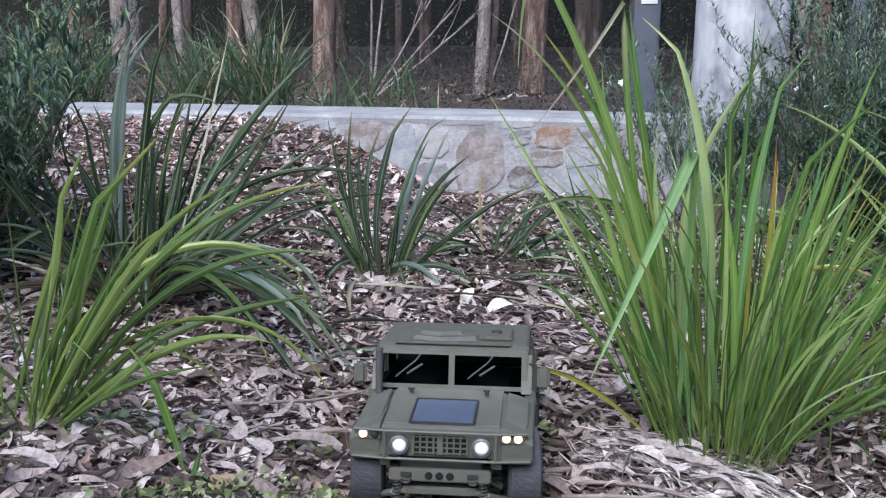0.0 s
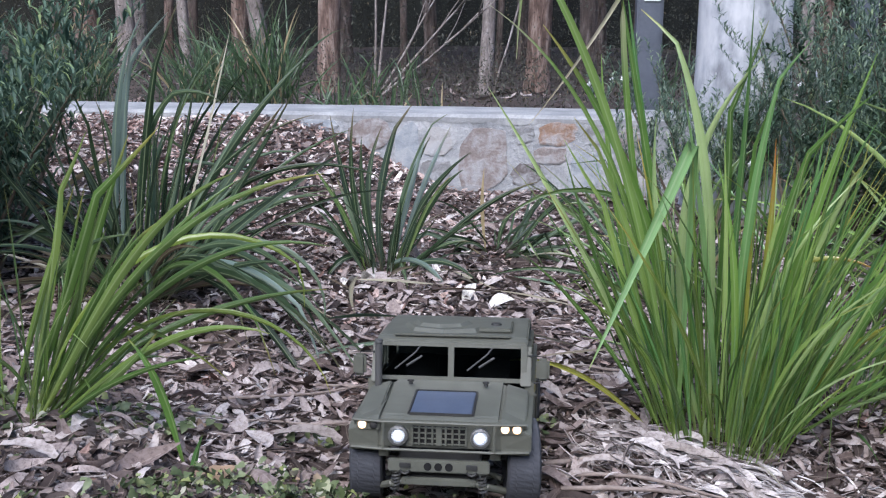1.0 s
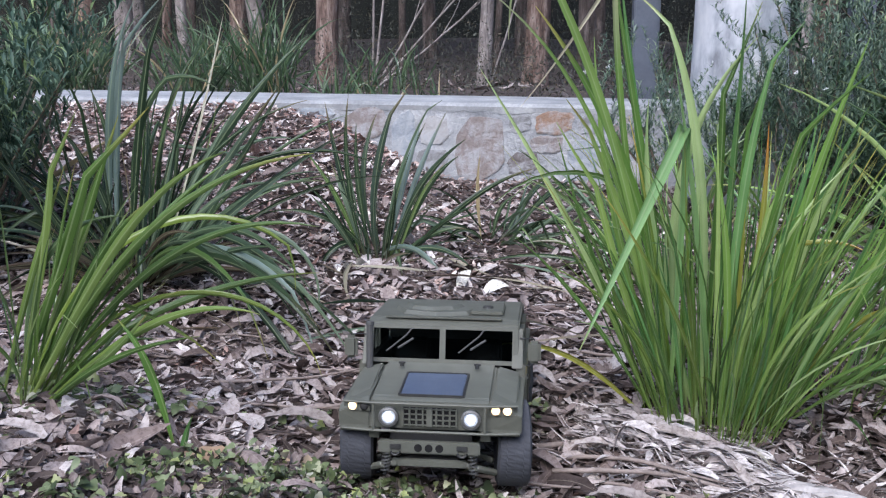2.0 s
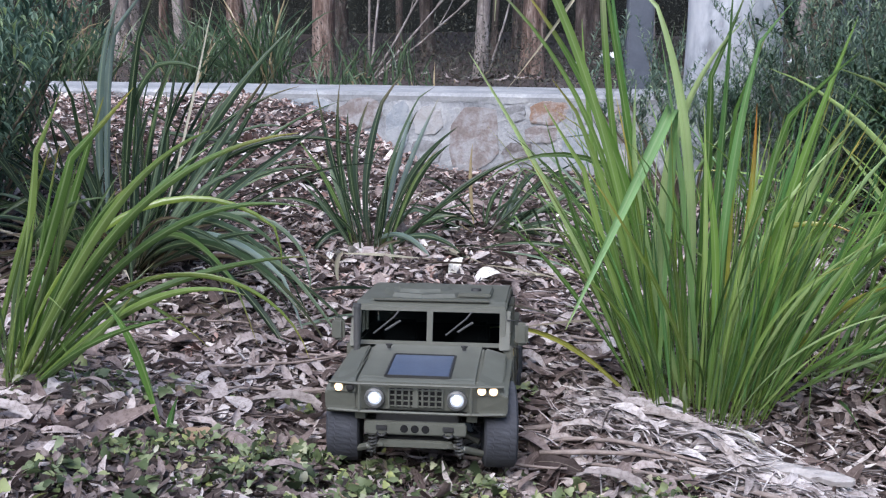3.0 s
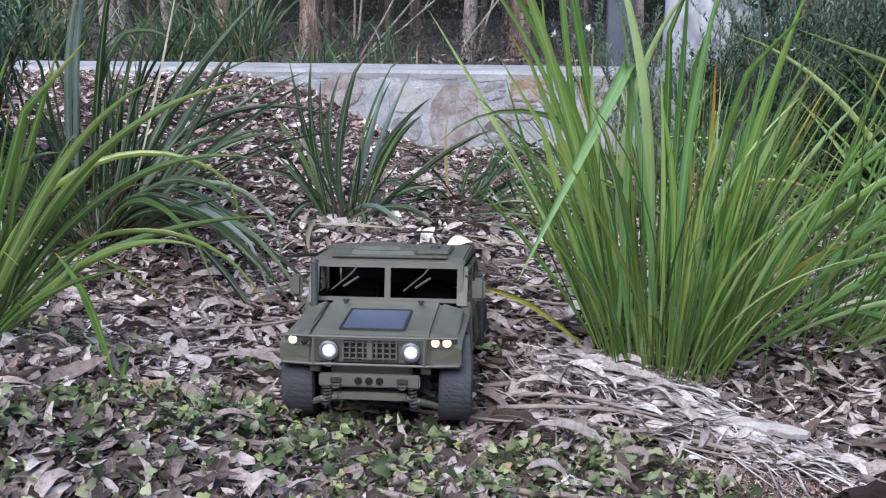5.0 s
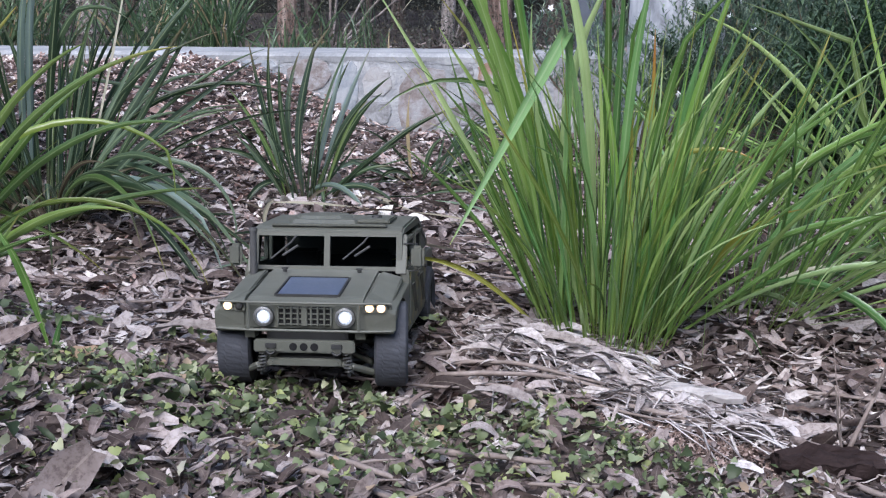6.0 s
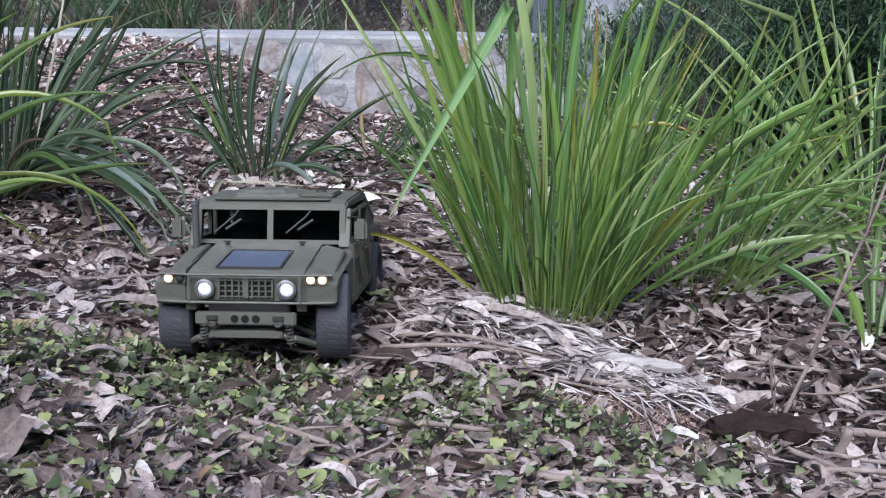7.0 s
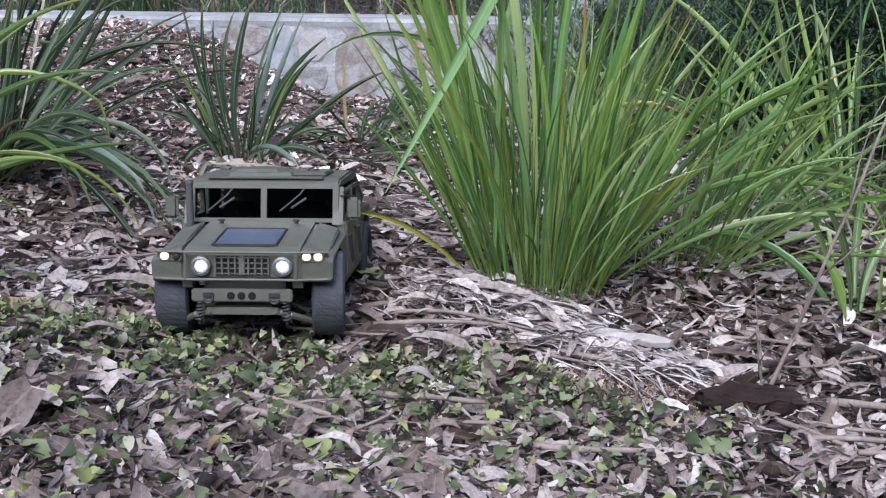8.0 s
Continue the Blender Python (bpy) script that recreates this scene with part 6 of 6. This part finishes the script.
    # Dark leaf bits added at near left to stand in for shaded litter gaps
    for _ in range(4600):
        b = rng.uniform(0.42, 0.9)
        a = rng.uniform(-0.75, 0.12) * (0.3 + 0.7 * b)
        s = np.exp(rng.normal(-4.2, 0.45))
        twigs.append((rng.integers(2) + 2, turn(rng.uniform(0, 6.28), rng.normal(0, 0.35), rng.normal(0, 0.5), (s, s, s)), np.array([a, b, zat(a, b) + rng.uniform(0.006, 0.017)])))
    ob = new("twig_litter", scatter("twig_litter", [leaf_template(5, 0.25, 0.1, 0.9, 0.035, blunt=0.2), leaf_template(5, -0.4, 0.15, 0.9, 0.028, blunt=0.2), TORN[1], LEAVES[2]], twigs, m_twig_mix))
    tagged(ob, "fine dark twigs, with dark leaf bits standing in for shaded gaps in the litter", "twigs", kind="stuff")
    kinds = STRIPS + [LEAVES[2], TORN[0], TORN[2]]
    heap = places[-len(places) // 2:][:280]
    heap_ids = {id(p) for p in heap}
    ob = new("dry_straw", scatter("dry_straw", kinds, [p for p in places if id(p) not in heap_ids], m_straw))
    tagged(ob, "pale dry bark strips and straw over the litter", "straw", kind="stuff")
    single = [quads_mesh("bark_strip", *k, m_strip) for k in kinds]
    pick_apart("bark_strip", single, heap, ob)


build_litter()


def build_bark_pile():
    """Shed bark torn into long pale fibres, draped down from the tussock's foot."""
    pile = thing("bark_pile", "heap of pale grey stringy bark fibres below the tussock", "bark", (0.2, 1.03, zat(0.2, 1.03)), "shed bark")
    rng = random.Random(14)
    for k in range(84):
        u0 = rng.uniform(-0.05, 0.8)
        ln = rng.uniform(0.05, 0.2) * (1 - 0.3 * u0)
        off = rng.gauss(0, 0.034)
        drift = rng.gauss(0, 0.055)
        flare = rng.gauss(0, 0.6)
        n = 9
        if bare(0.17 + 0.32 * (u0 + ln / 0.5), 1.055 - 0.2 * (u0 + ln / 0.5)):
            continue
        pts, radii = [], []
        for i in range(n):
            s = i / (n - 1)
            u = u0 + ln * s / 0.36
            v = off + drift * s + 0.03 * flare * math.sin(3 * s)
            a, b = 0.195 + 0.295 * u + v * 0.5, 1.045 - 0.2 * u + 0.03 * math.sin(u * 3) + v * 0.8
            hump = 0.02 * math.exp(-((v / 0.035) ** 2)) * (1 - 0.6 * min(1, max(0, u)))
            pts.append(Vector((a - 0.2, b - 1.03, zat(a, b) - pile.location[2] + 0.006 + hump * rng.uniform(0.9, 1.1) + 0.008 * math.sin(math.pi * s) * rng.random())))
            radii.append(rng.uniform(0.0005, 0.0008) * (0.5 + math.sin(math.pi * (0.1 + 0.8 * s))) * (2.4 if k % 9 == 0 else 1.0))
        bm = bmesh.new()
        tube(bm, pts, radii, 4)
        part("fibre", bm, m_fibre, pile, smooth=True)


build_bark_pile()


def ivy_leaf(curl, cup):
    """Broad creeper leaf with three soft lobes and a pointed tip."""
    V = []
    half = [0.03, 0.36, 0.5, 0.42, 0.27, 0.34, 0.25, 0.12, 0.01]
    n = len(half)
    for r, w in enumerate(half):
        s = r / (n - 1)
        for c in (-1, 0, 1):
            V.append((s - 0.5 - 0.13 * abs(c) * (0 < r < 3), c * w, curl * (0.3 - (s - 0.4) ** 2) + abs(c) * cup * w * 0.6))
    return np.array(V), strip_faces(n, 3), strip_uv(n, 3)


def build_creeper():
    rng = np.random.default_rng(31)
    tmpl = [ivy_leaf(0.25, 0.5), ivy_leaf(-0.3, 0.35), ivy_leaf(0.5, 0.6), leaf_template(4, 0.4, 0.6, 0.4, 0.3, blunt=0.8), torn_leaf(4, 0.55, 0.5, 0.8, 0.3, 91)]
    places = []
    x, y, z = on_ground(rng, 46000, -0.75, 0.6, 0.30, 1.0)
    h = herb_amount(x, y)
    for i in range(len(x)):
        if rng.random() < 0.85 * h[i] and not bare(x[i], y[i]):
            s = np.exp(rng.normal(-4.95, 0.38))
            places.append(lay(rng, x[i], y[i], z[i], rng.choice([0, 0, 1, 1, 2, 2, 3, 4]), s, 0.5, rng.uniform(0.004, 0.026)))
    for cx, cy, r, n in [(-0.42, 1.0, 0.07, 220), (-0.3, 1.05, 0.04, 90), (0.1, 1.1, 0.03, 50), (-0.12, 1.06, 0.025, 30)]:
        for _ in range(n):
            a, b = rng.normal(cx, r), rng.normal(cy, r)
            places.append(lay(rng, a, b, zat(a, b), rng.integers(3), rng.uniform(0.007, 0.014), 0.5, rng.uniform(0.006, 0.022)))
    near = [p for p in places if 0.74 < p[2][1] < 0.9 and -0.25 < p[2][0] < 0.3][::9][:280]
    near_ids = {id(p) for p in near}
    ob = new("creeper", scatter("creeper", tmpl, [p for p in places if id(p) not in near_ids], m_herb))
    tagged(ob, "low green small-leaved creeper between dry leaves", "ground cover", kind="stuff")
    pick_apart("creeper_leaf", [quads_mesh("creeper_leaf", *k, m_herb_leaf) for k in tmpl], near, ob)


build_creeper()


# ---- sticks and bark ----
def stick(name, x, y, yaw, length, r, label, pitch=0.0, lift=None, seed=0, forks=(), mat=None, bend=0.08, category="stick", group="fallen sticks"):
    rng = random.Random(seed)
    bm = bmesh.new()
    n = 10
    pts = limb_points((0, 0, 0), radians(yaw), radians(90 - pitch), length, n, rng, bend)
    if pitch < 30:
        z0 = zat(x, y)
        pts = [Vector((p[0], p[1], zat(x + p[0], y + p[1]) - z0 + p[2] * 0.25 + math.sin(radians(pitch)) * 0.0)) for p in pts]
    tube(bm, pts, [r * (1 - 0.45 * i / n) * rng.uniform(0.85, 1.15) for i in range(n + 1)], 7)
    for at, dy, le, up in forks:
        q = limb_points(pts[at], radians(yaw + dy), radians(90 - pitch - up), le, 5, rng, 0.12)
        tube(bm, q, [r * 0.55 * (1 - 0.6 * i / 5) for i in range(6)], 5)
    ob = part(name, bm, mat or m_twig, smooth=True)
    ob.location = (x, y, zat(x, y) + (r + 0.012 if lift is None else lift))
    return tagged(ob, label, category, group)


def build_sticks():
    g = "grey-brown dead stick lying on the leaf litter"
    for k, (x, y, yaw, ln, r) in enumerate([
            (0.13, 1.01, -3, 0.16, 0.0055), (0.12, 0.975, -7, 0.2, 0.005), (0.14, 0.945, -5, 0.24, 0.005), (0.0, 0.955, -12, 0.18, 0.004), (-0.28, 1.1, -6, 0.2, 0.004), (-0.25, 1.18, 8, 0.22, 0.004), (-0.15, 1.25, -15, 0.2, 0.0035), (0.05, 1.36, -20, 0.22, 0.004),
            (0.1, 0.78, -25, 0.14, 0.006), (0.02, 0.68, -35, 0.12, 0.005), (-0.33, 1.02, -3, 0.26, 0.0045), (0.02, 1.0, -8, 0.28, 0.005), (-0.12, 1.12, -25, 0.12, 0.006), (0.1, 1.2, 200, 0.16, 0.003),
            (0.15, 0.93, -12, 0.3, 0.0035), (0.23, 1.33, -28, 0.22, 0.004), (0.33, 0.9, -20, 0.26, 0.005), (0.2, 0.72, 8, 0.14, 0.003),
            (0.02, 0.72, -20, 0.12, 0.005), (-0.1, 0.8, 170, 0.16, 0.004), (0.52, 0.75, -45, 0.14, 0.004), (0.63, 0.72, 5, 0.2, 0.004),
            (0.6, 0.68, -12, 0.2, 0.005), (0.58, 0.64, 8, 0.24, 0.004), (0.66, 0.86, -14, 0.2, 0.007), (0.497, 0.765, -75, 0.1, 0.005), (0.57, 0.80, -40, 0.09, 0.008), (0.50, 0.70, 3, 0.16, 0.005), (0.53, 0.67, -6, 0.18, 0.005), (0.62, 0.93, 150, 0.16, 0.004), (0.68, 0.96, -60, 0.12, 0.006), (0.72, 0.9, 200, 0.16, 0.004), (0.26, 0.68, -30, 0.1, 0.006), (0.03, 0.66, -8, 0.16, 0.006),
            (-0.55, 1.35, 5, 0.3, 0.004), (-0.3, 1.4, -10, 0.2, 0.003), (-0.75, 1.45, 12, 0.3, 0.004), (0.3, 1.5, 10, 0.2, 0.003)]):
        stick("stick", x, y, yaw, ln, r * 0.6, g, seed=60 + k, forks=((5, 35, ln * 0.3, 5),) if k % 3 == 0 else (), bend=0.16)
    stick("upright_twig", 0.532, 0.86, 14, 0.36, 0.0023, "bare forked grey twig standing in dry leaves", pitch=66, lift=-0.01, seed=5,
          forks=((2, 170, 0.10, 40), (4, -40, 0.16, -20), (6, 160, 0.12, 30), (7, -30, 0.1, -25)), bend=0.05, category="twig")
    stick("upright_twig", 0.532, 0.838, 200, 0.11, 0.0016, "bare forked grey twig standing in dry leaves", pitch=66, lift=-0.01, seed=6,
          forks=((4, -110, 0.1, 10), (6, 80, 0.06, 0)), bend=0.07, category="twig")
    stick("stick_stub", 0.535, 0.74, 75, 0.05, 0.008, "short broken grey stick standing in litter", pitch=80, lift=-0.01, seed=9, category="stick")


build_sticks()


def bark_slab(x, y, yaw, length, width, mat, label, seed, curl=0.25, lift=0.02, tilt=0.0):
    bm = bmesh.new()
    rng = random.Random(seed)
    nx, ny = 12, 6
    top, low = [], []
    for i in range(nx):
        s = i / (nx - 1)
        w = width * (0.55 + 0.45 * math.sin(math.pi * min(1, s * 0.9 + 0.12))) * rng.uniform(0.85, 1.1)
        rt, rl = [], []
        for j in range(ny):
            u = j / (ny - 1) - 0.5
            z = -curl * width * (u * 2) ** 2 * 0.5 + rng.uniform(-0.0015, 0.0015)
            p = Vector(((s - 0.5) * length + rng.uniform(-0.003, 0.003), u * w, z))
            rt.append(bm.verts.new(p))
            rl.append(bm.verts.new(p - Vector((0, 0, 0.006))))
        top.append(rt), low.append(rl)
    for i in range(nx - 1):
        for j in range(ny - 1):
            bm.faces.new((top[i][j], top[i + 1][j], top[i + 1][j + 1], top[i][j + 1]))
            bm.faces.new((low[i][j], low[i][j + 1], low[i + 1][j + 1], low[i + 1][j]))
    for i in range(nx - 1):
        bm.faces.new((top[i][0], low[i][0], low[i + 1][0], top[i + 1][0]))
        bm.faces.new((top[i][-1], top[i + 1][-1], low[i + 1][-1], low[i][-1]))
    for j in range(ny - 1):
        bm.faces.new((top[0][j], top[0][j + 1], low[0][j + 1], low[0][j]))
        bm.faces.new((top[-1][j], low[-1][j], low[-1][j + 1], top[-1][j + 1]))
    bmesh.ops.recalc_face_normals(bm, faces=bm.faces)
    ob = part("bark_piece", bm, mat, smooth=False)
    ob.location = (x, y, zat(x, y) + lift)
    ob.rotation_euler = (tilt, 0, radians(yaw))
    return tagged(ob, label, "bark", "shed bark")




def bark_chunk(x, y, yaw):
    bm = bmesh.new()
    bmesh.ops.create_cube(bm, size=1, matrix=Matrix.LocRotScale((0, 0, 0), None, (0.1, 0.03, 0.025)))
    bmesh.ops.subdivide_edges(bm, edges=bm.edges, cuts=9, use_grid_fill=True)
    for v in bm.verts:
        s = v.co.x / 0.048
        v.co.y *= 1 - 0.45 * s * s
        v.co.z *= 1 - 0.5 * max(0, abs(s) - 0.4)
        v.co += Vector((noise.noise(v.co * 90), noise.noise(v.co * 90 + Vector((5, 0, 0))), noise.noise(v.co * 70 + Vector((0, 9, 0))))) * 0.006
        v.co.z += 0.0035 * noise.noise(Vector((v.co.x * 60, v.co.y * 420, 3.0)))
        v.co.x += 0.006 * (1 if s > 0 else -1) * max(0, abs(s) - 0.7) * noise.noise(Vector((2.0, v.co.y * 300, v.co.z * 200)))
    ob = part("bark_piece", bm, m_dark_bark)
    ob.location = (x, y, zat(x, y) + 0.014)
    ob.rotation_euler = (0.25, 0.05, radians(yaw))
    return tagged(ob, "dark brown chunk of bark on the litter", "bark", "shed bark")


bark_chunk(0.497, 0.808, -3)
bark_slab(0.40, 0.93, -28, 0.11, 0.02, m_pale_bark, "pale grey strip of shed bark below the tussock", 2, 0.3, 0.028, 0.2)
